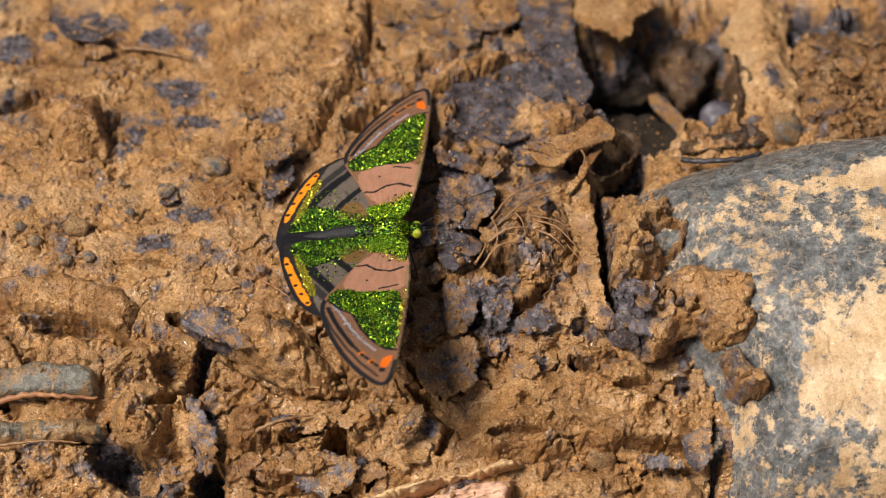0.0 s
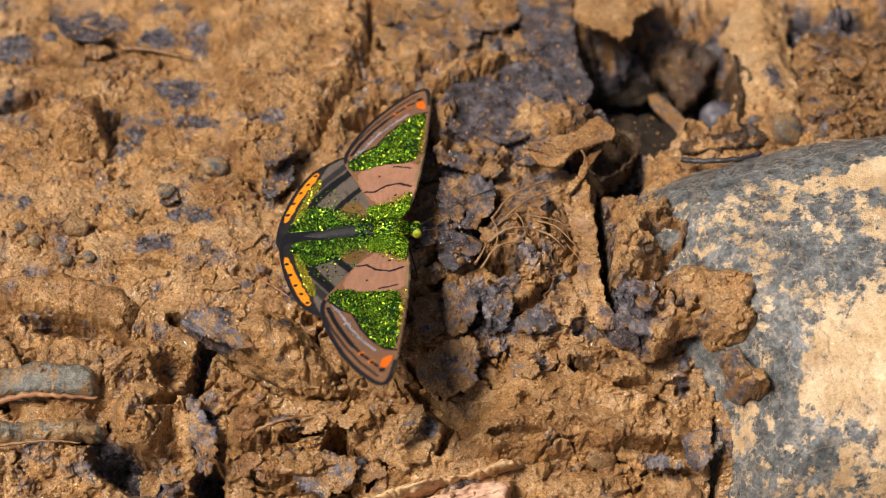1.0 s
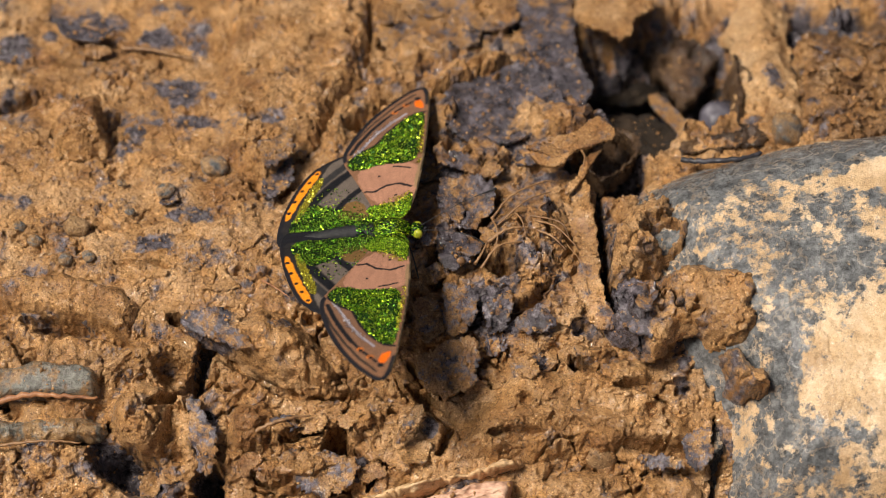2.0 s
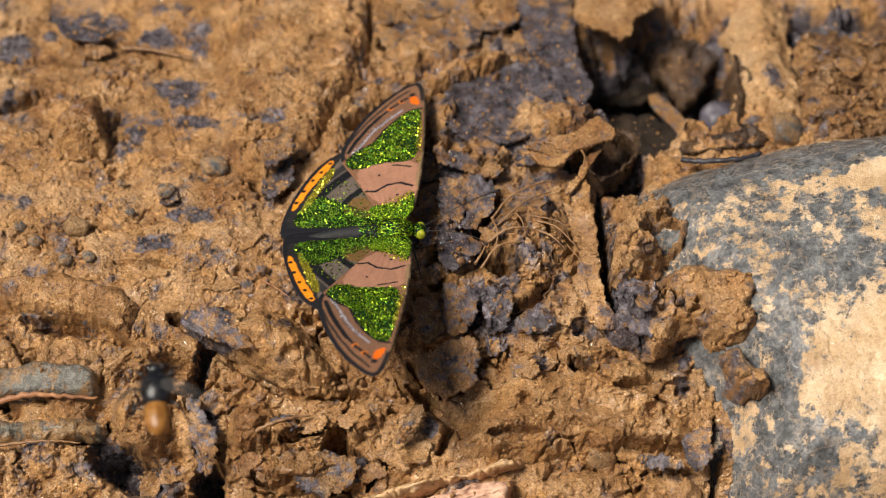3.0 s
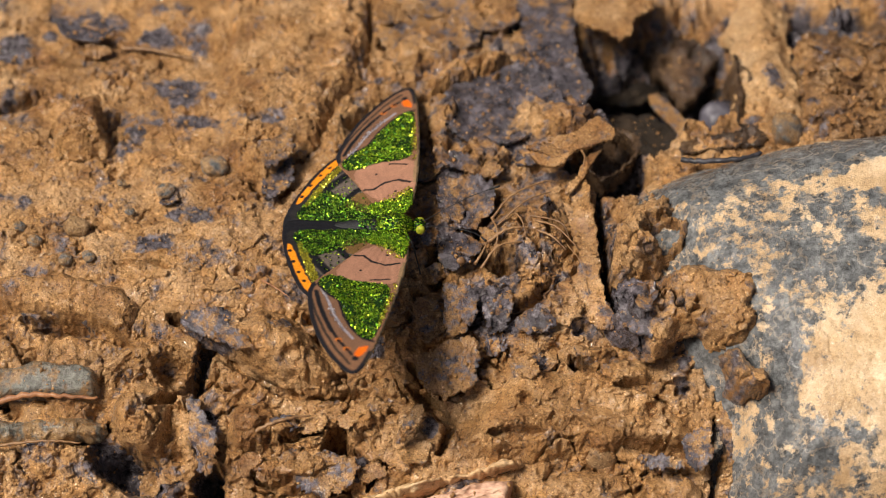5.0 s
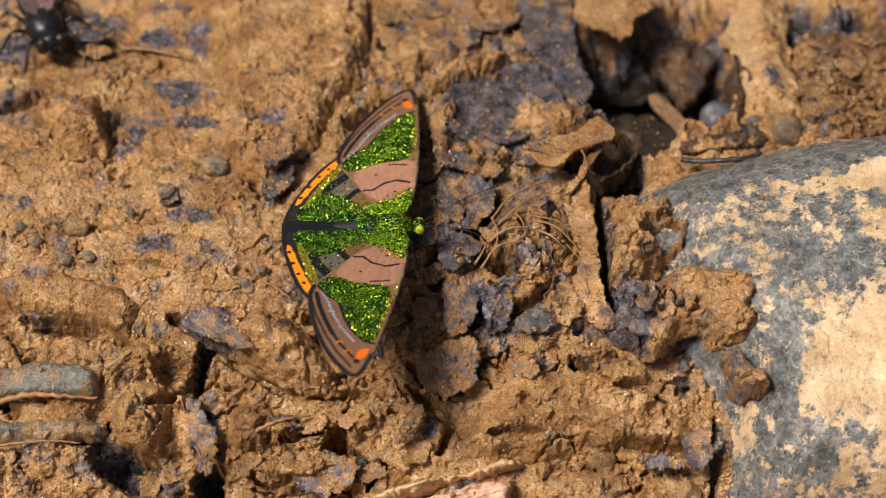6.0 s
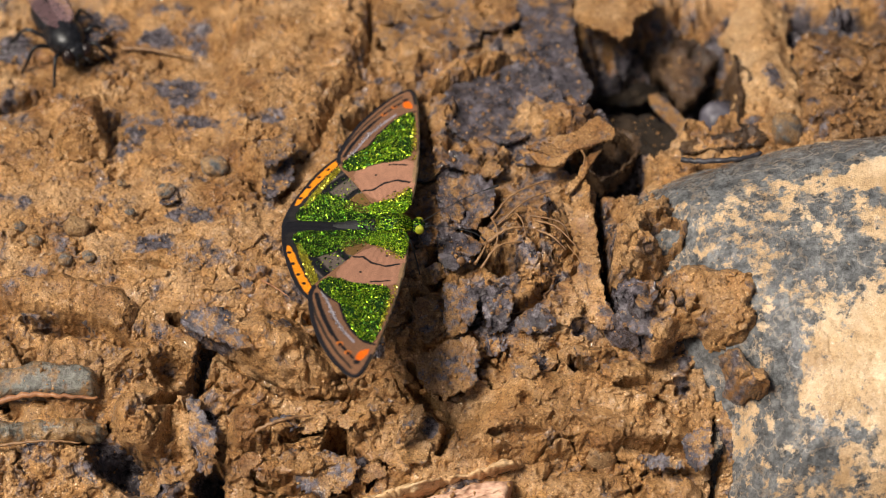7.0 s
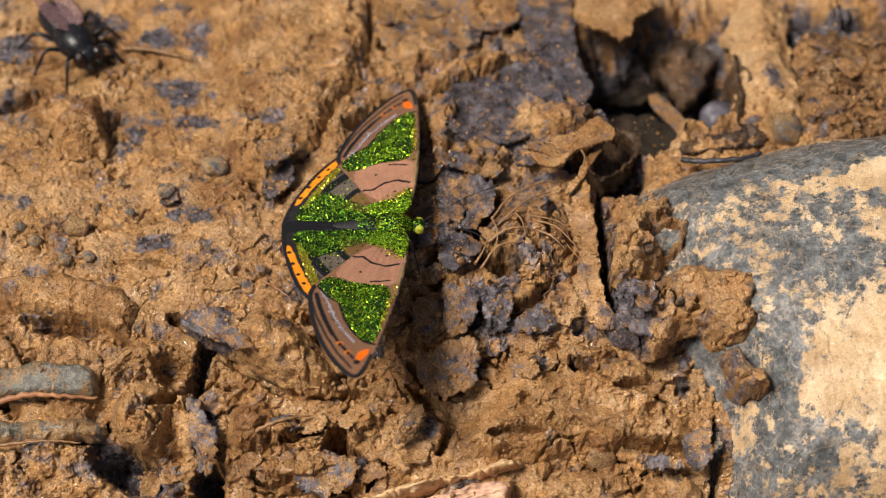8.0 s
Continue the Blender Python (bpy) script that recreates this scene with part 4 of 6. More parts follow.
slab("leaf_fragment", "muddy leaf flake with a bare grey middle", "leaf",
     [(0.0, -1.8), (2.3, -1.5), (3.3, -3.7), (2.5, -6.1), (0.5, -6.3), (-0.2, -4.2)], 1.4, leaf_mat, thick=0.3, bare_share=0.18, rough=1.5, ragged=1.1)
slab("leaf_fragment", "loam-smeared leaf plate near the fore wing", "leaf",
     [(-2.3, -2.6), (0.0, -3.3), (-0.1, -6.1), (-1.9, -6.4), (-2.7, -4.5)], 0.8999999999999999, leaf_mat, thick=0.4, bare_share=-0.05, rough=1.5, ragged=1.1)
slab("leaf_fragment", "dark slate flakes in a loam clod", "leaf",
     [(5.9, -5.1), (8.1, -4.2), (9.9, -4.8), (9.1, -6.2), (6.6, -6.2)], 1.9000000000000001, leaf_mat, bare_share=0.26, thick=0.25, rough=1.5, ragged=1.1)
slab("leaf_fragment", "black slaty leaf at the edge of the stone", "leaf",
     [(14.5, -3.0), (16.4, -2.3), (17.8, -3.5), (17.2, -5.7), (18.1, -7.4), (16.2, -7.2), (15.0, -5.7)], 4.4, leaf_mat, bare_share=0.32, rough=1.0, tilt=(0.1, 0), thick=0.25, ragged=1.1)
slab("leaf_fragment", "dark wet leaf flake sticking out of a crack", "leaf",
     [(-16.6, 8.6), (-15.8, 10.7), (-14.6, 12.1), (-13.7, 11.3), (-13.9, 8.3), (-15.4, 7.3)], 0.7, leaf_mat, bare_share=0.43, rough=0.5, thick=0.25, ragged=1.1)
slab("leaf_fragment", "slaty leaf scrap hanging over a crack", "leaf",
     [(-17.0, 12.7), (-15.7, 13.4), (-13.8, 13.8), (-13.5, 11.6), (-14.7, 9.9), (-16.0, 9.5)], 2.3000000000000003, leaf_mat, thick=0.3, bare_share=0.23, rough=1.5, ragged=1.1)
slab("rotting_leaf", "large smooth grey rotting leaf with loam smears", "leaf",
     [(-0.5, 20.0), (2.4, 23.2), (6.5, 25.7), (9.4, 23.9), (11.9, 19.3), (10.5, 16.6), (6.3, 14.3), (3.4, 12.9), (0.3, 15.5)], 0.3, leaf_mat, thick=0.4, bare_share=0.28, curl=0.9, rough=0.45, plate=0.3, ragged=1.1)
slab("mud_clod", "loam smear with raised rim on a rotting leaf", "mud clod",
     [(6.3, 19.1), (8.2, 20.6), (11.3, 17.9), (14.4, 18.7), (16.4, 16.8), (14.3, 15.9), (11.2, 15.1), (8.1, 15.1), (6.5, 16.4)], 1.9, edge=0.6, brim=0.05, rough=1.3, ragged=0.9, group="loam clods")
slab("mud_clod", "crumbly loam fold on a rotting leaf", "mud clod",
     [(0.8, 12.9), (3.4, 14.4), (6.2, 13.3), (5.9, 10.8), (3.4, 9.8), (1.6, 10.8)], 1.7, edge=0.7, brim=-0.05, rough=1.5, group="loam clods")
slab("mud_clod", "loam crumbs heaped beside the wing", "mud clod",
     [(-1.0, 19.7), (0.8, 20.1), (2.1, 19.0), (1.6, 17.4), (0.3, 13.0), (-1.0, 12.2), (-1.4, 15.9)], 1.3, edge=0.7, rough=1.5, brim=-0.3, group="loam clods")
slab("leaf_fragment", "curled muddy leaf edge beside the wing", "leaf",
     [(-0.7, 12.4), (0.8, 12.0), (3.9, 10.4), (5.9, 9.8), (5.6, 8.9), (2.8, 9.2), (-0.2, 9.8)], 1.7, leaf_mat, thick=0.3, bare_share=0.05, curl=0.8, rough=1.5, ragged=1.1)
slab("leaf_fragment", "small dark curled leaf edge on loam", "leaf",
     [(-37.1, 29.3), (-35.4, 30.3), (-33.7, 28.9), (-31.9, 28.5), (-32.3, 27.2), (-34.1, 27.5), (-36.0, 28.0)], 1.3, leaf_mat, bare_share=0.48, ragged=0.5, curl=0.5, thick=0.2, rough=1.5)
slab("leaf_fragment", "orange-brown leaf shred on loam", "leaf",
     [(-34.9, 27.0), (-33.3, 27.4), (-31.5, 27.0), (-31.4, 26.1), (-34.0, 26.1)], 0.7, straw_mat, ragged=0.4, thick=0.2, rough=1.5, bare_share=0.0)

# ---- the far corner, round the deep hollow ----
# two black sheets added where the hollows hold only shade
slab("shade_sheet", "black sheet standing for the deep shade in the hollow", "leaf",
     [(12.3, 39.1), (14.7, 41.7), (21.6, 40.9), (29.5, 39.1), (29.1, 27.4), (23.1, 29.0), (19.8, 29.4), (15.3, 28.2), (12.4, 31.5)], -8.0, shade_sheet_mat, thick=0.5, rough=2.0, ragged=1.1, bare_share=0.0)
slab("shade_sheet", "black sheet standing for the shade under a curled leaf", "leaf",
     [(14.4, 24.2), (22.0, 23.8), (22.7, 17.1), (18.4, 16.4), (14.7, 18.7)], -5.0, shade_sheet_mat, thick=0.5, rough=2.0, ragged=1.1, bare_share=0.0)
slab("leaf_fragment", "muddy leaf tongue reaching over a black hollow", "leaf",
     [(12.2, 31.2), (14.6, 35.3), (20.1, 35.3), (20.2, 31.2), (18.2, 29.8), (17.3, 27.0), (15.9, 28.1), (13.8, 29.2)], 1.9000000000000001, mud_mat, thick=0.5, bare_share=-0.1, rough=0.9, ragged=1.1)
slab("rotting_leaf", "grey rotting leaf arching down into a hollow", "leaf",
     [(6.7, 37.7), (12.5, 37.7), (12.7, 29.3), (12.6, 25.2), (14.6, 22.0), (12.4, 18.5), (9.3, 21.3), (7.9, 27.6)], 0.6000000000000001, leaf_mat, thick=0.4, bare_share=0.32, curl=-0.8, rough=0.5, plate=0.4, ragged=1.1)
slab("leaf_clump", "lobed leaf clod hanging in the hollow, its colour darkened for shade", "leaf",
     [(20.4, 43.2), (29.2, 43.2), (28.1, 32.0), (25.8, 30.2), (25.2, 27.1), (22.9, 25.6), (22.2, 28.6), (20.2, 30.5), (19.7, 34.5)], -4.0, shaded_loam_mat, thick=2.0, bare_share=-0.05, rough=2.2, tilt=(0.0, 0.25), ragged=1.1)
slab("mud_clod", "pale smooth loam block beside the hollow", "mud clod",
     [(28.4, 36.5), (33.1, 36.5), (33.3, 28.1), (33.2, 21.7), (34.5, 19.2), (33.7, 16.2), (32.2, 17.9), (31.0, 17.1), (29.2, 14.1), (28.6, 18.6), (27.5, 24.1)], 1.6, pale_mud_mat, edge=3.0, rough=0.9, bare_share=-0.12, brim=-0.3, patches=(((31.0, 22.5), 1.3, 1.6, 0.55, 30),), group="loam clods")
slab("mud_clod", "rough brown loam heap", "mud clod",
     [(33.0, 28.6), (35.6, 30.2), (38.6, 28.6), (47.1, 35.2), (44.2, 13.8), (36.9, 13.2), (33.9, 13.8), (33.2, 17.5), (33.5, 23.0)], 1.2, brown_loam_mat, edge=1.2, ragged=1.3, rough=1.9, bare_share=0.02, brim=-0.3, group="loam clods")
slab("leaf_strip", "brown strip of leaf stalk in the hollow", "leaf",
     [(19.3, 25.5), (21.0, 25.9), (23.2, 21.9), (24.8, 19.2), (23.5, 18.6), (21.3, 21.9)], -4.0, leaf_mat, thick=0.4, bare_share=0.1, rough=0.25, ragged=0.3)
# floor, bank and wall below wear the loam that is darkened for shade
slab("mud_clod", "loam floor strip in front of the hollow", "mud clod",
     [(21.1, 14.7), (24.9, 15.6), (29.7, 16.8), (30.0, 14.7), (26.3, 14.0), (22.1, 12.8)], -0.6, shaded_loam_mat, edge=0.8, brim=-0.3, group="loam clods")
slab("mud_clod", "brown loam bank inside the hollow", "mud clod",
     [(27.4, 27.6), (29.2, 22.8), (30.8, 19.2), (29.7, 16.6), (26.6, 17.0), (28.0, 21.2)], -1.5, shaded_loam_mat, edge=0.8, brim=-0.3, group="loam clods")
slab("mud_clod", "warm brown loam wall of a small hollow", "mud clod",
     [(13.7, 15.0), (16.1, 16.1), (18.1, 14.2), (16.9, 11.6), (14.7, 9.1), (13.5, 10.9)], -2.5, shaded_loam_mat, edge=1.0, bare_share=-0.1, brim=-0.3, group="loam clods")

# ---- low front corner: flat stones, roots and straws ----
slab("flat_stone", "flat grey-green stone smeared with loam", "stone",
     [(-40.5, -8.4), (-35.6, -8.0), (-30.2, -8.3), (-29.3, -10.7), (-32.5, -11.3), (-40.3, -11.6)], 1.5, greenstone_mat, edge=0.6, rough=0.2, ragged=0.7, bare_share=0.30, brim=-0.1)
slab("flat_stone", "flat dark grey stone below a root", "stone",
     [(-40.2, -12.7), (-35.4, -12.4), (-29.3, -12.5), (-28.7, -14.0), (-30.9, -14.9), (-40.1, -14.6)], 1.3, greenstone_mat, edge=0.6, rough=0.35, ragged=0.7, bare_share=0.16, brim=-0.1)
stalk("root", "brown root lying across the flat stones", "root", [(-39.3, -12.2), (-35.9, -11.6), (-33.0, -11.6), (-29.8, -11.5)], (1.3, 1.6, 1.5, 1.0), 0.32, root_mat)
stalk("straw", "thin yellow straw with a node", "straw", [(-39.1, -15.4), (-35.2, -15.2), (-33.0, -15.1), (-31.1, -15.1)], (1.2, 1.6, 1.5, 1.2), 0.16, straw_mat)
stalk("straw", "yellow-brown straw stuck in loam", "straw", [(-16.8, -14.7), (-14.8, -14.2), (-12.9, -13.7), (-11.4, -13.2)], (1.5, 2.2, 2.2, 1.6), 0.22, straw_mat)
stalk("straw", "loose brown straw on the loam", "straw", [(-30.7, 27.3), (-28.2, 26.7), (-26.0, 26.2), (-23.6, 25.7)], (0.5, 0.9, 0.8, 0.5), 0.22, straw_mat)
stalk("straw", "orange-brown grass blade end", "straw", [(-20.7, 35.8), (-20.3, 33.9), (-19.8, 32.0)], (2.8, 3.0, 2.6), 0.22, straw_mat)
for way, lifts, thick in (([(3.9, 1.5), (5.6, 2.3), (7.6, 2.7)], (1.6, 2.3, 2.1), 0.19), ([(2.8, -0.3), (3.4, 0.5), (3.9, 1.5)], (1.2, 1.5, 1.7), 0.15),
                          ([(8.3, 2.3), (9.6, 1.5), (10.8, 0.5)], (2.2, 2.4, 2.0), 0.13), 
                          ([(6.1, 4.6), (6.9, 3.4), (7.3, 1.9)], (2.0, 2.3, 2.2), 0.11),
                          ([(4.3, 4.0), (4.8, 2.2), (4.7, 0.9)], (1.8, 2.2, 1.9), 0.10), ([(12.1, 11.4), (12.7, 9.6), (12.4, 8.2)], (3.0, 3.4, 3.0), 0.11),
                          ([(4.3, 3.8), (6.1, 5.9), (8.9, 7.5), (10.2, 7.9)], (1.8, 2.4, 2.4, 2.0), 0.12),
                          ([(4.8, 3.1), (7.3, 5.1), (9.6, 6.7)], (1.8, 2.6, 2.0), 0.1),
                          ([(8.0, 3.7), (10.0, 2.3), (11.9, 0.6)], (1.8, 2.6, 2.0), 0.11),
                          ([(7.3, 4.3), (10.3, 2.9), (11.2, 1.5)], (1.8, 2.5, 2.0), 0.08),
                          ([(3.3, -1.2), (4.8, 0.5), (7.0, 1.3)], (1.8, 2.4, 2.0), 0.14),
                          ([(10.9, 1.2), (12.1, -1.3), (12.8, -4.2)], (1.8, 2.6, 2.0), 0.06)):
    stalk("straw", "muddy brown straw matted into the loam", "straw", way, lifts, thick, straw_mat, knots=0.25, group="matted straws")
stalk("twig", "thin black twig on the stone edge", "twig", [(21.4, 10.0), (23.1, 9.2), (26.6, 9.3), (28.6, 10.4)], (2.6, 3.2, 3.4, 3.0), 0.25, black_twig_mat, taper=0.2)
stalk("twig", "thin brown twig leaning on loam", "twig", [(-15.9, -1.8), (-14.6, -2.9), (-13.3, -4.3)], (1.2, 1.8, 2.6), 0.10, root_mat)
stalk("twig", "short dark twig on the loam", "twig", [(-37.3, 31.2), (-35.0, 29.9), (-32.5, 29.0), (-31.5, 29.9)], (0.6, 0.9, 0.9, 0.6), 0.22, black_twig_mat)
stalk("twig", "orange-brown twig end in loam", "twig", [(-34.2, 27.8), (-32.9, 27.5), (-31.5, 27.0)], (0.3, 0.7, 0.5), 0.25, straw_mat)
slab("wood_piece", "pale splintered wood piece lying on loam", "wood",
     [(-9.3, -19.4), (-4.5, -18.0), (-1.1, -17.2), (3.2, -16.2), (6.8, -15.6), (7.5, -16.3), (5.6, -16.9), (2.7, -17.4), (-2.1, -18.5), (-4.5, -19.4)], 2.6, wood_mat, edge=0.6, rough=0.5, ragged=0.7, rib=14, ribs=0.5)
slab("bark_piece", "pinkish flat bark piece under the wood", "wood",
     [(-4.0, -19.0), (0.8, -17.7), (6.0, -17.0), (6.3, -17.6), (5.3, -20.0), (-4.0, -20.0)], 2.2, bark_mat, edge=0.6, rough=0.5, ragged=0.6, rib=14, ribs=0.25)
slab("leaf_fragment", "straight grey leaf stalk piece in loam", "leaf",
     [(-4.5, -14.4), (-2.4, -11.7), (-1.5, -12.1), (-1.9, -13.3), (-3.6, -15.1)], 2.1, leaf_mat, thick=0.5, bare_share=0.25, rough=0.4, rib=50, ribs=0.12)

pebble((-20.8, 11.6), 1.05, seed=1, label="dark round pebble half sunk in loam")
pebble((-25.0, 8.6), 0.75, seed=2, turn=20)
pebble((-32.7, 4.4), 0.95, seed=3, share=0.2, label="loam-coated pebble in the mud")
pebble((-33.4, 1.0), 0.62, seed=4, turn=70)
pebble((-31.4, 1.3), 0.6, seed=5, turn=100)
pebble((-36.3, 2.9), 0.55, seed=6)
pebble((-37.8, 4.5), 0.45, seed=7)
pebble((-28.1, 6.2), 0.4, seed=8)
pebble((-29.1, 9.6), 0.35, seed=9)
pebble((31.8, 16.4), 1.7, seed=10, lift=-0.6, sunk=0.2, turn=60, label="pale grey pebble in a hollow")
pebble((27.1, 25.0), 1.9, seed=11, lift=-7.5, sunk=0.3, material=violet_mat, label="smooth grey-violet pebble deep in a hollow", share=0.75)
pebble((1.6, -0.3), 0.35, seed=12, material=straw_mat, lift=1.5, label="small orange grain on loam")
pebble((7.4, -9.3), 0.7, seed=13, lift=1.7, sunk=0.4, share=0.1, squash=0.5, label="flat pinkish pebble in loam")
pebble((13.7, -15.6), 1.2, seed=14, lift=0.1, squash=0.6, sunk=0.5, share=0.25, label="dark pebble under a loam edge")


# ---- torn leaf scraps, layered over one another ----
for seed, (spot, long, wide, turn, share, lift) in enumerate((
        ((-5.1, 31.3), 4, 2, 20, 0.12, 0.5), ((-1.3, 32.1), 3.6, 2, -20, 0.1, 0.5), ((5.2, 30.4), 4, 2, 30, 0.05, 0.4), ((3.0, 30.4), 3, 1.6, 60, 0.2, 0.3),
        ((7.5, 12.5), 3.4, 1.6, 10, 0.2, 0.3), ((9.0, 10.4), 3, 1.2, -20, 0.1, 0.3), ((6.0, 16.6), 3, 1.6, -30, 0.2, 0.3), ((-1.2, 10.4), 2.6, 1.6, 60, 0.15, 0.3),
        ((0.8, 5.7), 2.6, 1.4, -60, 0.3, 0.3), ((2.3, 1.6), 2.6, 1.6, 20, 0.1, 0.3), ((-1.2, 2.7), 2.4, 1.4, 70, 0.25, 0.3), ((-0.7, -0.0), 2.6, 1.6, 10, -0.05, 0.3),
        ((5.7, -3.6), 2.6, 1.4, 60, 0.05, 0.3), ((4.7, -6.4), 3, 1.6, 30, 0.1, 0.3), ((-1.2, -5.0), 2.4, 1.6, 30, 0, 0.3), ((8.7, -0.6), 2.6, 1.2, 70, 0.0, 0.3),
        ((12.7, 14.0), 2.4, 1, 30, -0.05, 0.3), ((4.3, 2.7), 2.4, 1.2, -30, 0.1, 0.3), ((-8.0, -6.9), 2.4, 1.4, 20, 0.1, 0.2), ((-6.6, -6.4), 2, 1.4, 60, 0.35, 0.2),
        ((-4.6, -4.5), 2.6, 1.4, -30, 0.0, 0.2), ((-6.0, -11.8), 2.6, 1.6, 30, 0.3, 0.3), ((-8.0, -12.7), 2.4, 1.2, 10, 0.1, 0.3), ((-4.1, -15.7), 3, 1.4, -35, 0.05, 0.3),
        ((-2.1, -15.3), 2.6, 1.4, 30, 0.1, 0.3), ((-6.0, -16.6), 2.6, 1.4, 10, 0.2, 0.3), ((-14.7, -16.6), 3, 1.6, 20, 0.1, 0.3), ((-12.3, -16.1), 2.6, 1.4, -20, 0.2, 0.3),
        ((-16.6, -16.1), 2.6, 1.4, 40, 0.0, 0.3), ((-10.9, -12.9), 2.6, 1.2, 15, 0.05, 0.3), ((-17.2, -12.7), 2.4, 1.4, 60, 0.0, 0.3), ((-25.8, -17.4), 3, 1.8, 50, 0.1, 0.3),
        ((-22.9, -16.6), 2.6, 1.6, 30, -0.05, 0.3), ((-17.5, -18.3), 2.6, 1.6, -20, 0.1, 0.3), ((17.5, -4.5), 2.4, 1.4, 70, 0.2, 0.4), ((17.8, -10.5), 2.4, 1.2, 20, 0.1, 0.3),
        ((14.5, -9.1), 2.6, 1.2, -20, 0.0, 0.3), ((11.1, -4.5), 2.4, 1.2, 40, 0.0, 0.3), ((35.0, 19.3), 3, 1.8, 40, 0.0, 0.3), ((38.0, 23.2), 3, 2, -30, 0.0, 0.3),
        ((36.7, 16.2), 3, 1.6, 20, 0.0, 0.3), ((40.6, 27.2), 3, 2, 60, 0.0, 0.3), ((36.3, 26.4), 3, 2, 10, 0.05, 0.3), ((39.5, 17.7), 3, 1.6, -20, 0.2, 0.3),
        ((-22.5, 7.0), 2.4, 1.2, 20, 0.3, 0.15), ((-23.4, 5.7), 2.6, 1.4, -15, 0.3, 0.15), ((-18.4, 6.4), 2.4, 1.0, 10, 0.2, 0.15), ((-24.6, 7.7), 1.6, 1.2, 0, 0.4, 0.15),
        ((-17.2, 2.7), 2.4, 1.2, 15, 0, 0.2), ((-19.5, -1.6), 2.8, 1.0, 10, 0.05, 0.2), ((-17.5, -1.6), 2.4, 1.0, -20, 0.2, 0.2), ((-25.6, -0.0), 2.4, 1.2, -20, 0.1, 0.2),
        ((-22.1, 0.5), 2.4, 1.0, 15, 0.15, 0.2), ((-29.1, 7.7), 1.8, 0.8, 0, 0.25, 0.15))):
    scrap(spot, long, wide, turn, 300 + seed, lift, 0.35, share)

loam_crumbs(14000, (44, -24, 32), 5, 0.06, 0.24, mud_mat, "loam_crumbs", "loose crumbs of ochre loam")


# ---- the butterfly ----
def scale_mat(name, colours, rough=0.32, metal=0.75, first=0.2):
    """Overlapping glittering scales, each with its own tint."""
    m, t, b = nodes_of(name)
    g = t.nodes.new("ShaderNodeNewGeometry")
    n = len(colours)
    c = ramp(t, g.outputs["Random Per Island"], [(first + (0.97 - first) * i / (n - 1), col) for i, col in enumerate(colours)])
    t.links.new(c, b.inputs["Base Color"])
    b.inputs["Roughness"].default_value = rough
    b.inputs["Metallic"].default_value = metal
    return m


def wing_mat():
    m, t, b = nodes_of("wing_scales")
    a = t.nodes.new("ShaderNodeAttribute")
    a.attribute_name = "tint"
    at = own_space(t)
    f = grain(t, at, 0.07, 2)
    big = grain(t, at, 1.2, 3)
    c = blend(t, 0.55, a.outputs["Color"], ramp(t, f, [(0.3, (0.32, 0.32, 0.34)), (0.65, (1.3, 1.3, 1.3))]), "MULTIPLY")
    c = blend(t, 0.5, c, ramp(t, big, [(0.3, (0.75, 0.75, 0.78)), (0.65, (1.1, 1.1, 1.1))]), "MULTIPLY")
    t.links.new(c, b.inputs["Base Color"])
    b.inputs["Roughness"].default_value = 0.6
    b.inputs["Specular IOR Level"].default_value = 0.12
    relief(t, b, f, 0.5, 0.00004)
    return m


WING = wing_mat()
GREEN = scale_mat("green_glitter_scales", [(0.003, 0.010, 0.001), (0.010, 0.045, 0.002), (0.03, 0.13, 0.003), (0.10, 0.30, 0.006), (0.34, 0.60, 0.012), (0.80, 0.92, 0.06)], first=0.2)
TEAL = scale_mat("dark_green_glitter_scales", [(0.002, 0.006, 0.002), (0.004, 0.02, 0.003), (0.02, 0.10, 0.006), (0.08, 0.30, 0.010), (0.24, 0.54, 0.02), (0.65, 0.85, 0.06)], first=0.2)
GOLD = scale_mat("gold_glitter_scales", [(0.20, 0.16, 0.01), (0.45, 0.38, 0.02), (0.75, 0.62, 0.04), (0.85, 0.85, 0.15)])
PEARL = scale_mat("pearl_scales", [(0.10, 0.09, 0.10), (0.22, 0.20, 0.22), (0.5, 0.48, 0.52)], 0.4, 0.3)
BODY_DARK = plain("black_body", [(0.004, 0.004, 0.005), (0.008, 0.008, 0.010), (0.02, 0.02, 0.022)], 0.3, 0.7, own=True)
EYE_GREEN = plain("yellow_green_eye", [(0.10, 0.14, 0.01), (0.28, 0.30, 0.02), (0.45, 0.45, 0.05)], 0.5, 0.15, bump=0.1, own=True)

BROWN, PINK, BLACK, ORANGE, GREY = (0.19, 0.095, 0.052), (0.33, 0.165, 0.105), (0.010, 0.010, 0.012), (0.75, 0.20, 0.012), (0.12, 0.095, 0.078)


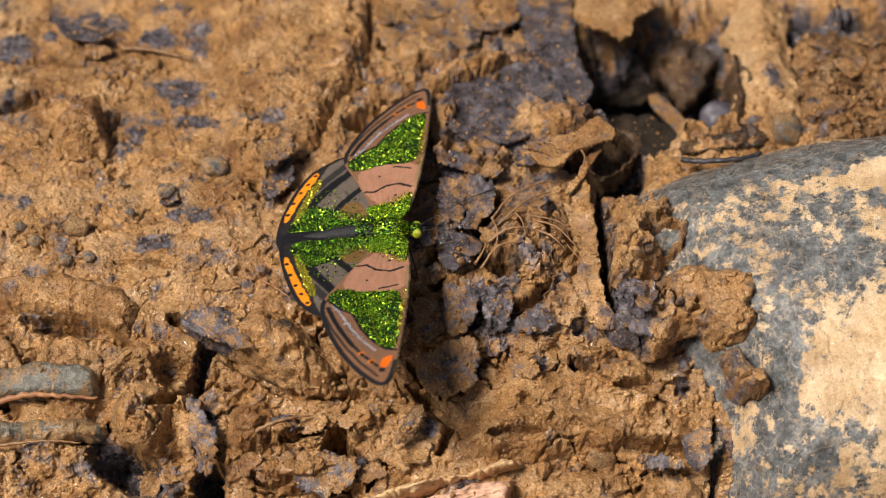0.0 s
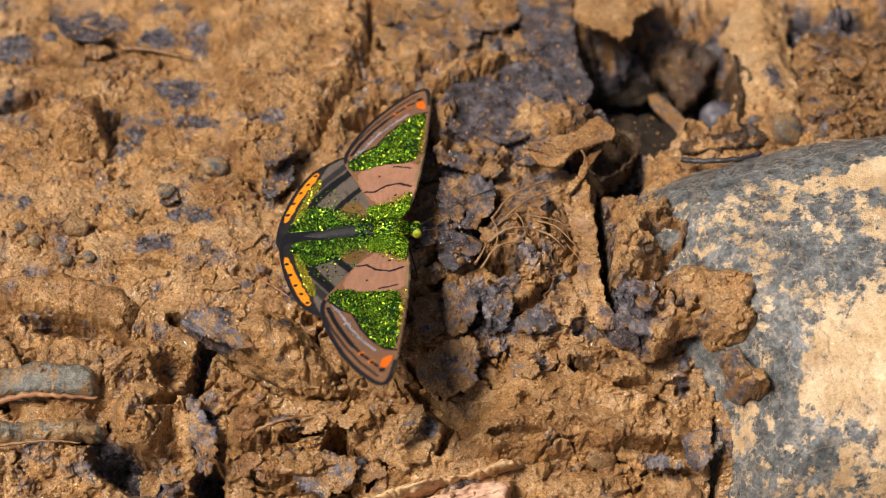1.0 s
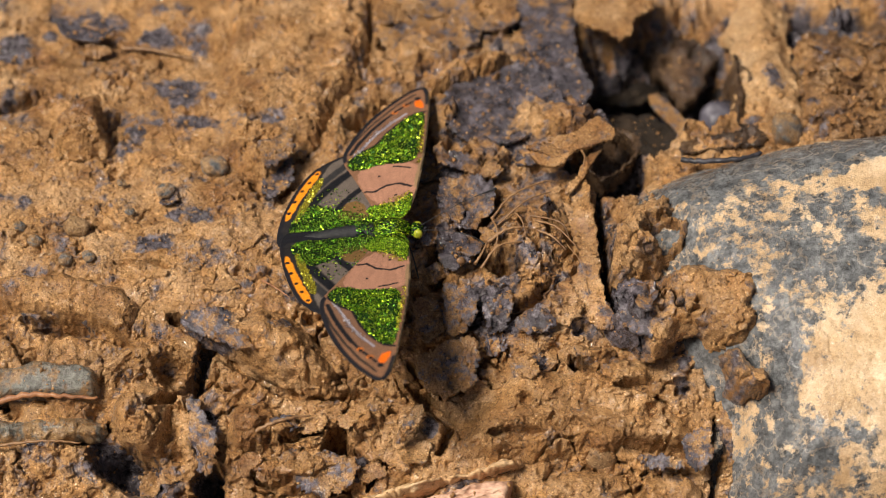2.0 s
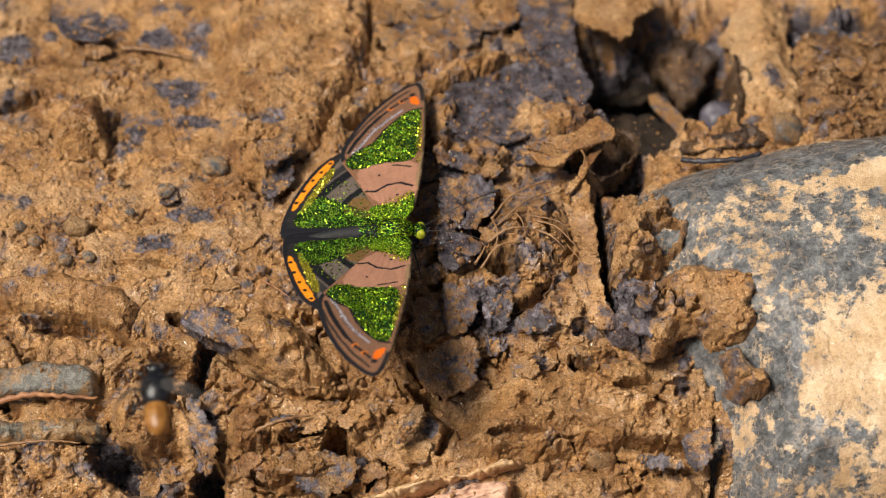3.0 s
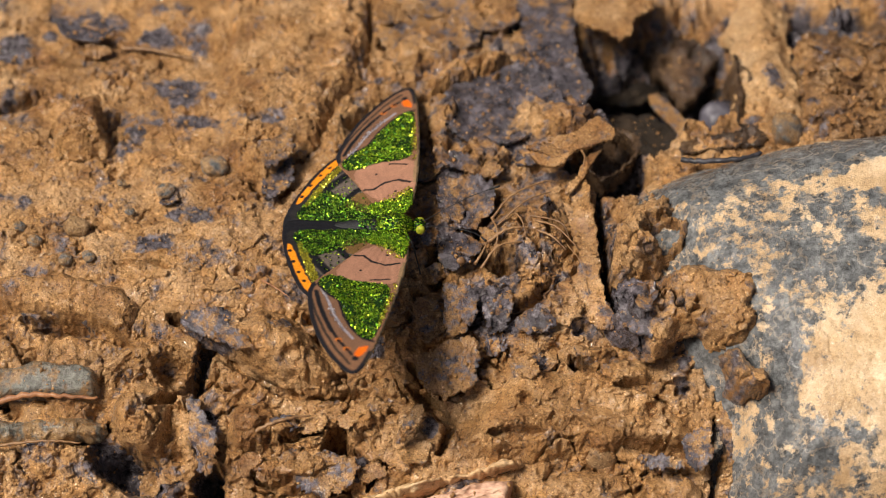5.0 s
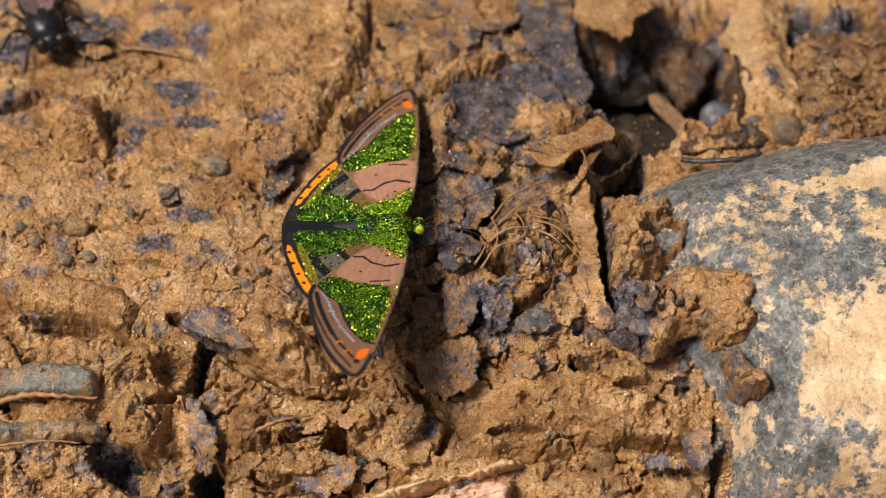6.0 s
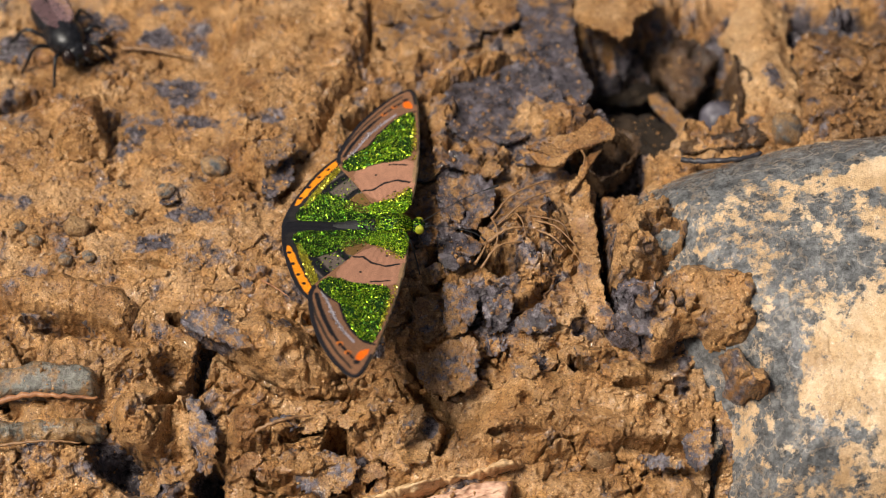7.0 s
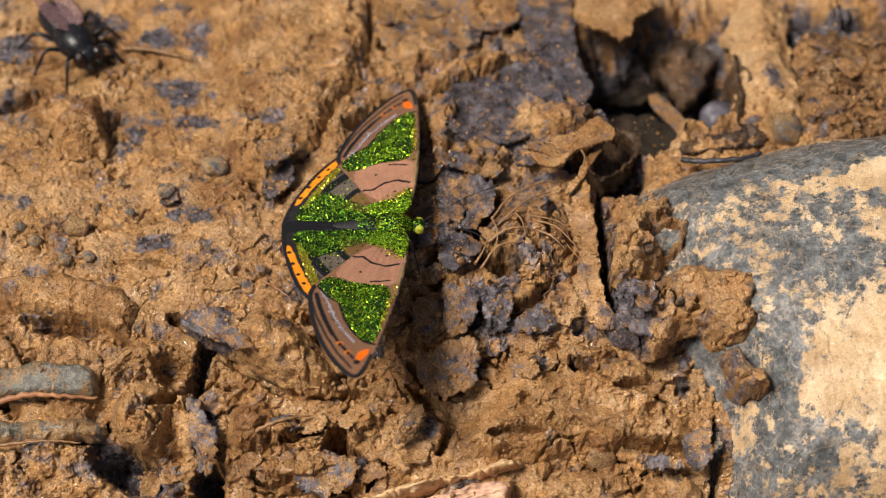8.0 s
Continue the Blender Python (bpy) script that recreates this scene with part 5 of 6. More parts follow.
def wing_mesh(name, outline, layers, material, gap=0.075, camber=0.35, under=(0.012, 0.011, 0.012), under_spots=()):
    """A wing blade with its painted pattern; y points outward from the hinge."""
    p = rounded(outline, 3)
    lo, hi = p.min(0) - 0.3, p.max(0) + 0.3
    x, y = np.meshgrid(np.arange(lo[0], hi[0], gap), np.arange(lo[1], hi[1], gap))
    d = inside(x, y, p)
    keep = d > 0
    gy, gx = np.gradient(d, gap)
    colour = np.zeros((*x.shape, 3)) + BROWN
    wob = 0.12 * fbm(x, y, 0.5, 3, 5)
    for kind, shape, size, tint in layers:
        if kind == "area":
            k = smooth(-0.05, 0.05, inside(x, y, rounded(shape, 2)) + wob * 1.2)
        elif kind == "line":
            dist, _ = along(x, y, shape)
            k = smooth(size * 1.3, size * 0.7, dist + wob * 0.5)
        elif kind == "dots":
            k = np.max([smooth(1.25, 0.8, np.hypot((x - a) / size, (y - b) / size) + wob * 2.2 + 0.25 * perlin(x / 0.22, y / 0.22, 19)) for a, b in shape], 0)
        elif kind == "rim":
            k = smooth(size * 1.15, size * 0.85, d + wob * 0.4) * (inside(x, y, shape) > 0)
        colour = colour * (1 - k[..., None]) + np.array(tint) * k[..., None]
    span = hi[1] - lo[1]
    z = camber * np.sin(np.pi * np.clip((y - lo[1]) / span, 0, 1)) + 0.06 * perlin(x / 1.4, y / 5, 9) + 0.012 * np.sin(np.arctan2(y + 1, x) * 60)
    idx = np.full(x.shape, -1)
    idx[keep] = np.arange(keep.sum())
    quad = keep[:-1, :-1] & keep[:-1, 1:] & keep[1:, 1:] & keep[1:, :-1]
    f = np.stack([idx[:-1, :-1][quad], idx[:-1, 1:][quad], idx[1:, 1:][quad], idx[1:, :-1][quad]], -1)
    kx, ky, dk, gxk, gyk = x[keep], y[keep], d[keep], gx[keep], gy[keep]
    near = dk < gap * 1.3
    kx, ky = np.where(near, kx - gxk * dk * 0.9, kx), np.where(near, ky - gyk * dk * 0.9, ky)
    top = np.stack([kx, ky, z[keep]], -1)
    low = top - (0, 0, 0.06)
    n = len(top)
    below = np.zeros((n, 3)) + under
    for (a, b), size, tint in under_spots:
        k = smooth(1.2, 0.7, np.hypot(kx - a, ky - b) / size)[:, None]
        below = below * (1 - k) + np.array(tint) * k
    tints = np.concatenate([colour[keep], below])
    e = np.concatenate([f[:, [0, 1]], f[:, [1, 2]], f[:, [2, 3]], f[:, [3, 0]]])
    key = np.minimum(e[:, 0], e[:, 1]).astype(np.int64) * n + np.maximum(e[:, 0], e[:, 1])
    _, first, count = np.unique(key, return_index=True, return_counts=True)
    border = e[first[count == 1]]
    side = np.stack([border[:, 1], border[:, 0], border[:, 0] + n, border[:, 1] + n], -1)
    return np.concatenate([top, low]), np.concatenate([f, f[:, ::-1] + n, side]), tints


def flip(verts, faces, side):
    if side > 0:
        return verts * (1.07, 1.0, 1), faces
    return verts * (1, -1, 1), np.asarray(faces)[:, ::-1]


def scatter(areas, count, size, tilt, seed, height, sparse=0.0):
    """Small scale plates strewn over areas of a wing."""
    rng = np.random.default_rng(seed)
    v, f = [], []
    for area in areas:
        p = rounded(area, 2)
        lo, hi = p.min(0), p.max(0)
        x, y = rng.uniform(lo[0], hi[0], count), rng.uniform(lo[1], hi[1], count)
        ok = inside(x, y, p) + 0.25 * fbm(x, y, 0.6, 3, seed) > 0
        ok &= fbm(x, y, 1.6, 3, seed + 3) + rng.uniform(-0.35, 0.5, count) > -0.12
        if sparse:
            ok &= rng.random(count) > sparse
        for px, py in zip(x[ok], y[ok]):
            a = rng.normal(0, 0.5)
            s = size * rng.uniform(0.7, 1.3)
            m = Euler((rng.normal(0, tilt), rng.normal(0, tilt), a)).to_matrix()
            k = len(v)
            hz = height(px, py) + 0.05
            for cx, cy in ((-0.5, -0.7), (0.5, -0.7), (0.55, 0.6), (-0.55, 0.6)):
                q = m @ Vector((cx * s, cy * s, 0))
                v.append((px + q.x, py + q.y, hz + q.z))
            f.append((k, k + 1, k + 2, k + 3))
    return np.array(v), np.array(f)


FORE = [(0.01, -0.47), (1.66, 0.54), (2.08, 4.60), (1.98, 9.02), (1.66, 13.68), (1.34, 16.70), (0.84, 19.36), (0.04, 19.94), (-1.18, 19.08), (-2.74, 17.17), (-4.07, 14.78), (-5.01, 12.19), (-5.47, 10.01), (-5.22, 8.75), (-4.13, 6.83), (-2.28, 3.23), (-1.03, 0.55)]
FORE_GREEN = [[(-5.03, 8.67), (-4.02, 7.15), (-1.58, 8.09), (1.45, 7.44), (1.32, 12.15), (1.15, 15.35), (0.14, 15.36), (-0.94, 14.16), (-1.85, 12.56), (-2.65, 10.62), (-3.86, 10.00)], [(-2.35, 1.90), (-1.21, -0.13), (0.50, -0.47), (1.70, 0.03), (1.72, 3.87), (0.86, 2.71), (-0.87, 2.14)]]
fore_layers = [
    ("area", [(-4.10, 7.47), (-2.28, 3.23), (-0.39, 1.89), (2.07, 2.71), (2.21, 7.43), (-1.57, 8.41)], 0, PINK),
    ("area", [(1.61, 3.37), (2.26, 5.82), (2.03, 10.60), (1.55, 7.44)], 0, (0.24, 0.15, 0.08)),
    ("area", FORE_GREEN[0], 0, (0.012, 0.035, 0.006)),
    ("area", FORE_GREEN[1], 0, (0.02, 0.05, 0.008)),
    ("line", [(-2.53, 4.22), (-1.76, 4.05), (-0.86, 4.78), (0.31, 4.94), (1.35, 4.36)], 0.12, BLACK),
    ("line", [(-0.56, 7.45), (0.29, 7.20), (0.96, 6.96)], 0.09, BLACK),
    ("dots", [(-1.66, 6.25), (0.15, 3.38)], 0.12, BLACK),
    ("area", [(-4.87, 9.06), (-3.85, 10.32), (-2.63, 11.09), (-1.83, 12.94), (-0.82, 14.61), (1.08, 15.80), (1.12, 17.07), (-1.22, 16.27), (-3.09, 14.02), (-4.52, 11.02)], 0, (0.17, 0.088, 0.052)),
    ("line", [(-4.36, 9.54), (-3.74, 10.63), (-2.78, 12.64), (-1.68, 14.31), (-0.60, 15.52)], 0.1, (0.30, 0.27, 0.30)),
    ("line", [(-4.72, 10.01), (-4.16, 11.57), (-3.41, 13.26), (-2.59, 14.70)], 0.2, BLACK),
    ("line", [(-3.41, 13.26), (-2.59, 14.70), (-1.45, 16.27), (-0.33, 17.45)], 0.13, BLACK),
    ("line", [(-4.89, 11.10), (-4.17, 12.96), (-3.03, 15.08), (-1.64, 17.17), (-0.29, 18.63)], 0.12, (0.03, 0.022, 0.018)),
    ("dots", [(-1.69, 15.97), (-0.86, 16.94)], 0.27, (0.55, 0.15, 0.02)),
    ("dots", [(-2.48, 14.92), (-1.64, 16.05), (-0.81, 17.01)], 0.19, BLACK),
    ("line", [(-4.78, 8.91), (-3.86, 10.08), (-2.64, 10.86), (-1.84, 12.86), (-0.83, 14.38), (0.23, 15.36), (1.16, 15.50)], 0.12, BLACK),
    ("area", [(-0.25, 17.30), (0.17, 16.33), (0.90, 16.11), (0.71, 17.00), (0.19, 17.82)], 0, (0.72, 0.13, 0.008)),
    ("dots", [(0.05, 17.89)], 0.26, BLACK),
    ("rim", [(2.03, 16.70), (1.27, 21.09), (-0.55, 21.10), (-3.46, 17.47), (-6.67, 10.65), (-5.91, 7.48), (-3.83, 10.63), (-1.76, 14.47), (0.65, 16.70)], 0.4, (0.014, 0.013, 0.016)),
    ("rim", [(-2.43, 0.05), (2.46, -0.82), (3.73, 10.58), (2.15, 20.36), (0.70, 18.18), (0.89, 10.60), (0.58, 1.72)], 0.16, (0.05, 0.035, 0.02)),
]
HIND = [(0.08, -1.32), (-4.35, -2.08), (-8.55, -2.30), (-9.34, -1.67), (-9.55, 0.18), (-9.32, 2.87), (-8.76, 5.86), (-8.02, 8.00), (-7.09, 9.26), (-6.25, 9.87), (-5.13, 10.73), (-3.71, 10.37), (-1.95, 7.32), (-0.29, 1.70)]
HIND_GREEN = [[(-8.70, -0.70), (-4.86, -0.78), (-0.42, -1.05), (-1.48, 0.77), (-3.46, 1.64), (-5.93, 2.96), (-7.15, 3.53), (-8.34, 1.78)]]
HIND_GOLD = [[(-8.34, 1.28), (-7.84, 0.98), (-7.15, 3.69), (-6.24, 7.01), (-6.87, 7.44), (-7.51, 5.30)]]
hind_layers = [
    ("area", HIND, 0, (0.020, 0.018, 0.018)),
    ("area", [(-7.15, 3.53), (-5.43, 2.58), (-2.46, 0.70), (-0.05, 1.72), (-2.24, 8.90), (-5.14, 11.04), (-6.52, 8.98)], 0, GREY),
    ("area", HIND_GREEN[0], 0, (0.008, 0.020, 0.005)),
    ("area", [(-4.92, 1.36), (-3.43, 0.63), (-1.45, 0.10), (-2.54, 3.20), (-4.23, 2.91)], 0, (0.15, 0.085, 0.03)),
    ("line", [(-7.14, 2.87), (-6.44, 4.40), (-5.27, 6.27), (-3.65, 8.40)], 0.48, BLACK),
    ("line", [(-4.83, 1.79), (-4.18, 3.08), (-2.60, 5.25)], 0.34, BLACK),
    ("line", [(-6.84, 5.76), (-4.62, 9.12)], 0.4, (0.03, 0.028, 0.028)),
    ("area", [(-9.17, 1.55), (-8.73, 1.59), (-8.21, 3.70), (-7.47, 6.19), (-6.79, 8.01), (-7.08, 8.70), (-8.02, 7.52), (-8.76, 5.21)], 0, (0.80, 0.26, 0.012)),
    ("dots", [(-8.83, 2.58), (-8.56, 4.16), (-8.14, 5.66), (-7.67, 6.82), (-7.17, 8.06)], 0.18, BLACK),
    ("area", HIND_GOLD[0], 0, (0.20, 0.17, 0.02)),
    ("rim", [(-10.28, -0.72), (-10.30, 6.71), (-7.50, 11.65), (-4.65, 10.30), (-6.02, 7.83), (-7.91, 6.89), (-9.08, 2.72), (-9.05, -1.48)], 0.38, (0.014, 0.013, 0.016)),
    # dark inner fold, painted wider to stand for the shadow gap beside the abdomen
    ("area", [(-9.78, -3.08), (-6.31, -2.83), (-1.36, -2.46), (-2.38, -1.25), (-4.86, -0.80), (-8.70, -0.72), (-9.21, 0.21), (-9.79, -0.68)], 0, (0.012, 0.012, 0.015)),
]


def coloured(name, verts, faces, tints, parent, label):
    me = mesh_from(name, verts, faces, WING)
    layer = me.color_attributes.new("tint", "FLOAT_COLOR", "POINT")
    layer.data.foreach_set("color", np.concatenate([tints, np.ones((len(tints), 1))], 1).astype(np.float32).ravel())
    ob = new(name, me)
    ob.parent = parent
    return tagged(ob, label)


def surface_of(verts):
    """The height of a wing's upper side at a place, from its own grid."""
    n = len(verts) // 2
    near = {}
    for a, b, c in verts[:n]:
        near[(round(a / 0.15), round(b / 0.15))] = c
    return lambda x, y: near.get((round(x / 0.15), round(y / 0.15)), 0.2)


def ball(bm, centre, radii, turn=(0, 0, 0), fine=3, bumps=0.0):
    made = bmesh.ops.create_icosphere(bm, subdivisions=fine, radius=1)["verts"]
    m = Euler([radians(a) for a in turn]).to_matrix()
    for v in made:
        c = v.co.copy()
        k = 1 + bumps * noise.noise(c * 4)
        v.co = (Vector(centre) + m @ Vector((c.x * radii[0], c.y * radii[1], c.z * radii[2])) * k) * MM
    for f in bm.faces:
        f.smooth = True
    return bm


def plates_on_ball(centre, radii, count, size, seed, upper=-0.1, x_from=-9.0):
    rng = np.random.default_rng(seed)
    v, f = [], []
    for _ in range(count):
        n = Vector(rng.normal(size=3)).normalized()
        if n.z < upper or n.x < x_from:
            continue
        p = Vector(centre) + Vector((n.x * radii[0], n.y * radii[1], n.z * radii[2])) * 1.03
        q = (n + Vector(rng.normal(size=3)) * 0.28).to_track_quat("Z", "X")
        k = len(v)
        for a, b in ((-0.5, -0.7), (0.5, -0.7), (0.5, 0.7), (-0.5, 0.7)):
            v.append(tuple(p + q @ Vector((a * size, b * size, 0))))
        f.append((k, k + 1, k + 2, k + 3))
    return np.array(v), np.array(f)


def plates(name, vf, material, parent, label):
    ob = new(name, mesh_from(name, vf[0], vf[1], material, smooth_faces=False))
    ob.parent = parent
    return tagged(ob, label, kind="stuff")


MOVING = {}


def build_butterfly():
    fly = tagged(new("butterfly"), "butterfly with glittering green bands resting with spread wings", "butterfly")
    bm = ball(bmesh.new(), (0, 0, 0.2), (1.75, 1.15, 1.0), bumps=0.05)
    thorax = part("thorax", bm, BODY_DARK, fly)
    plates("thorax_fur", plates_on_ball((0, 0, 0.2), (1.75, 1.15, 1.0), 4000, 0.10, 4), GREEN, thorax, "glittering green scales")
    spine = [(-0.2, 0, 0.0), (-3.0, 0, 0.0), (-5.0, 0, -0.15), (-7.0, 0, -0.4), (-8.6, 0, -0.7)]
    abdomen = part("abdomen", tube(flowing(spine, 5), [0.8 * (1 - 0.75 * (i / 20) ** 1.6) * (1 + 0.04 * (i % 2)) for i in range(21)], 14), BODY_DARK, fly, "dark abdomen with green scales")
    plates("abdomen_fur", plates_on_ball((-2.6, 0, 0.0), (2.8, 0.82, 0.88), 2400, 0.085, 6, 0.2, -0.15), TEAL, abdomen, "sparse dark green scales")
    head = part("head", ball(bmesh.new(), (2.15, 0, 0.05), (0.55, 0.75, 0.6), bumps=0.05), BODY_DARK, fly)
    plates("head_fur", plates_on_ball((2.15, 0, 0.05), (0.55, 0.75, 0.6), 500, 0.11, 8), GREEN, head, "green scales")
    for s in (1, -1):
        part("eye", ball(bmesh.new(), (2.3, 0.58 * s, 0.1), (0.42, 0.36, 0.46)), EYE_GREEN, head, "round yellow-green eye")
        aim = [(2.5, 0.3 * s, 0.3), (4.6, 1.3 * s, 0.9), (6.8, 2.6 * s, 1.2), (8.6 + 0.8 * s, 3.9 * s, 1.3)]
        pts = flowing(aim, 9)
        part("antenna", tube(pts, [0.034 if i < len(pts) - 6 else 0.034 + 0.016 * (i - len(pts) + 6) for i in range(len(pts))], 6), BODY_DARK, fly, "thin dark antenna")
        part("palp", tube([(2.5, 0.2 * s, -0.1), (2.9, 0.22 * s, 0.05), (3.1, 0.2 * s, 0.2)], [0.16, 0.13, 0.05], 6), BODY_DARK, head)
        for k, (fx, fy) in enumerate(((1.9, 2.6), (0.2, 3.0), (-1.6, 2.7))):
            leg = [(0.9 - 0.8 * k, 0.5 * s, -0.4), (1.1 * fx * 0.6 + 0.2, 0.62 * fy * s, -0.3), (fx, 0.85 * fy * s, -1.8), (fx + 0.3, fy * s, -3.2)]
            part("leg", tube(flowing(leg, 4), 0.075, 6), BODY_DARK, fly)
    fv, ff, ft = wing_mesh("forewing", FORE, fore_layers, WING, under_spots=(((0.2, 2.6), 1.5, (0.55, 0.07, 0.01)), ((-0.5, 15.5), 0.5, (0.12, 0.05, 0.015))))
    hv, hf, ht = wing_mesh("hindwing", HIND, hind_layers, WING, camber=0.25, under_spots=(((-7.4, 5.4), 0.8, (0.40, 0.20, 0.02)), ((-6.6, 6.8), 0.5, (0.3, 0.26, 0.03)), ((-1.0, 2.0), 1.2, (0.5, 0.06, 0.01))))
    fz, hz = surface_of(fv), surface_of(hv)
    fg = scatter(FORE_GREEN, 16000, 0.058, 0.42, 11, fz)
    fgold = scatter([[(1.35, 7.44), (1.83, 7.43), (1.65, 10.60), (1.38, 13.69), (1.10, 13.69), (1.18, 10.60)], [(-1.87, 1.73), (1.57, 2.13), (1.72, 4.03), (0.14, 3.21)]], 450, 0.09, 0.35, 12, fz)
    pearl = scatter([[(-4.47, 9.38), (-4.07, 9.69), (-2.69, 12.56), (-1.20, 14.61), (-1.36, 15.07), (-2.95, 13.10), (-4.23, 10.32)]], 700, 0.08, 0.3, 13, fz)
    hg = scatter(HIND_GREEN, 15000, 0.058, 0.42, 14, hz, 0.3)
    hgold = scatter(HIND_GOLD, 1000, 0.085, 0.3, 15, hz)
    hfew = scatter([[(-7.15, 3.53), (-4.94, 2.20), (-2.46, 0.70), (-2.02, 2.41), (-4.53, 5.52), (-6.21, 5.40)]], 400, 0.09, 0.3, 16, hz)
    for s, tag in ((1, "left"), (-1, "right")):
        fw = coloured("forewing", *flip(fv, ff, s), ft, fly, "brown forewing with green bands, black lines and orange tip spot")
        plates("green_glitter", flip(*fg, s), GREEN, fw, "glittering green scales")
        plates("gold_glitter", flip(*fgold, s), GOLD, fw, "yellow-gold scales")
        plates("pearl_glitter", flip(*pearl, s), PEARL, fw, "row of pearly scales")
        hw = coloured("hindwing", *flip(hv, hf, s), ht, fly, "dark green hindwing with an orange spotted margin")
        plates("green_glitter", flip(*hg, s), TEAL, hw, "dark green glitter scales")
        plates("gold_glitter", flip(*hgold, s), GOLD, hw, "yellow-gold scales")
        plates("green_glitter", flip(*hfew, s), GREEN, hw, "few scattered green scales")
        MOVING["fore_" + tag], MOVING["hind_" + tag] = fw, hw
    MOVING["butterfly"] = fly


# ---- the flies ----
FLY_BLACK = plain("glossy_black_fly", [(0.004, 0.004, 0.005), (0.010, 0.010, 0.012), (0.03, 0.03, 0.035)], 0.5, 0.3, bump=0.2, own=True)
FLY_BLACK.node_tree.nodes["Principled BSDF"].inputs["Specular IOR Level"].default_value = 0.3
FLY_ORANGE = plain("amber_abdomen", [(0.14, 0.05, 0.01), (0.26, 0.11, 0.022), (0.36, 0.18, 0.05)], 0.6, 0.2, own=True)
FLY_EYE = plain("dark_red_eye", [(0.008, 0.004, 0.004), (0.012, 0.006, 0.005), (0.02, 0.009, 0.008)], 0.4, 0.2, own=True)


def membrane(name, colour, alpha):
    m, t, b = nodes_of(name)
    f = grain(t, own_space(t), 0.5, 3)
    c = ramp(t, f, [(0.3, tuple(0.6 * v for v in colour)), (0.65, colour)])
    t.links.new(c, b.inputs["Base Color"])
    b.inputs["Roughness"].default_value = 0.5
    b.inputs["Alpha"].default_value = alpha
    return m


PINK_WING = membrane("pinkish_fly_wing", (0.30, 0.18, 0.19), 0.6)
DARK_WING = membrane("smoky_fly_wing", (0.05, 0.042, 0.038), 0.25)


def fly_wing(length, width, side):
    """A rounded blade with veins, folded back from the shoulder."""
    bm = bmesh.new()
    rows = []
    for i in range(13):
        s = i / 12
        half = width * (math.sin(math.pi * min(1, 0.12 + 0.88 * s) ** 0.8) ** 0.7 if 0 < s < 1 else 0.12)
        row = []
        for k in range(7):
            u = k / 6 - 0.5
            row.append(bm.verts.new(Vector((-length * s, side * (0.1 + u * half + 0.16 * length * s), 0.06 * math.sin(k * 3.1) + 0.25 * math.sin(math.pi * s))) * MM))
        rows.append(row)
    for a, b in zip(rows, rows[1:]):
        for k in range(6):
            bm.faces.new((a[k], a[k + 1], b[k + 1], b[k])).smooth = True
    geo = bmesh.ops.solidify(bm, geom=bm.faces[:], thickness=0.03 * MM)
    return bm


def build_fly(name, label, size, abdomen_mat, wing_material, spread=6.0, chest=1.0, wing_label="veined folded wing"):
    fly = tagged(new(name), label, "fly")
    k = size
    part("thorax", ball(bmesh.new(), (0, 0, 0), (1.25 * k * chest, 0.95 * k * chest, 0.95 * k), bumps=0.06), FLY_BLACK, fly)
    abdomen = part("abdomen", ball(bmesh.new(), (-2.1 * k, 0, -0.15 * k), (1.7 * k, 0.95 * k, 0.8 * k), bumps=0.05), abdomen_mat, fly)
    head = part("head", ball(bmesh.new(), (1.55 * k, 0, -0.1 * k), (0.55 * k, 0.8 * k, 0.7 * k)), FLY_BLACK, fly)
    for s in (1, -1):
        part("eye", ball(bmesh.new(), (1.7 * k, 0.52 * k * s, 0), (0.42 * k, 0.4 * k, 0.55 * k)), FLY_EYE, head, "large dark eye")
        part("antenna", tube([(2.0 * k, 0.15 * k * s, 0), (2.35 * k, 0.3 * k * s, 0.05 * k), (2.6 * k, 0.4 * k * s, -0.1 * k)], [0.07 * k, 0.06 * k, 0.03 * k], 6), FLY_BLACK, head)
        w = part("wing", fly_wing(4.0 * k, 1.15 * k, s), wing_material, fly, wing_label)
        w.matrix_basis = pose(0.1 * k * MM, 0.35 * k * s * MM, 0.92 * k * MM, 14 * s, -5, spread * s)
        for j, (fx, fy) in enumerate(((2.2, 1.9), (0.1, 2.8), (-2.3, 2.5))):
            leg = [(0.6 * k - 0.55 * k * j, 0.5 * k * s, -0.5 * k), (0.65 * fx * k, 0.62 * fy * k * s, 0.1 * k), (0.92 * fx * k, 0.85 * fy * k * s, -0.7 * k), (1.1 * fx * k, fy * k * s, -1.35 * k)]
            part("leg", tube(flowing(leg, 5), [0.14 * k * (1 - 0.6 * i / 15) for i in range(16)], 6), FLY_BLACK, fly)
    return fly


build_butterfly()
MOVING["fly"] = build_fly("fly", "glossy black fly with pinkish folded wings walking on loam", 1.72, FLY_BLACK, PINK_WING, 6.0, 1.15)
MOVING["hover"] = build_fly("hovering_fly", "small dark fly with amber abdomen hovering over the loam", 1.05, FLY_ORANGE, DARK_WING, -55.0, 1.3, "clear beating wing")


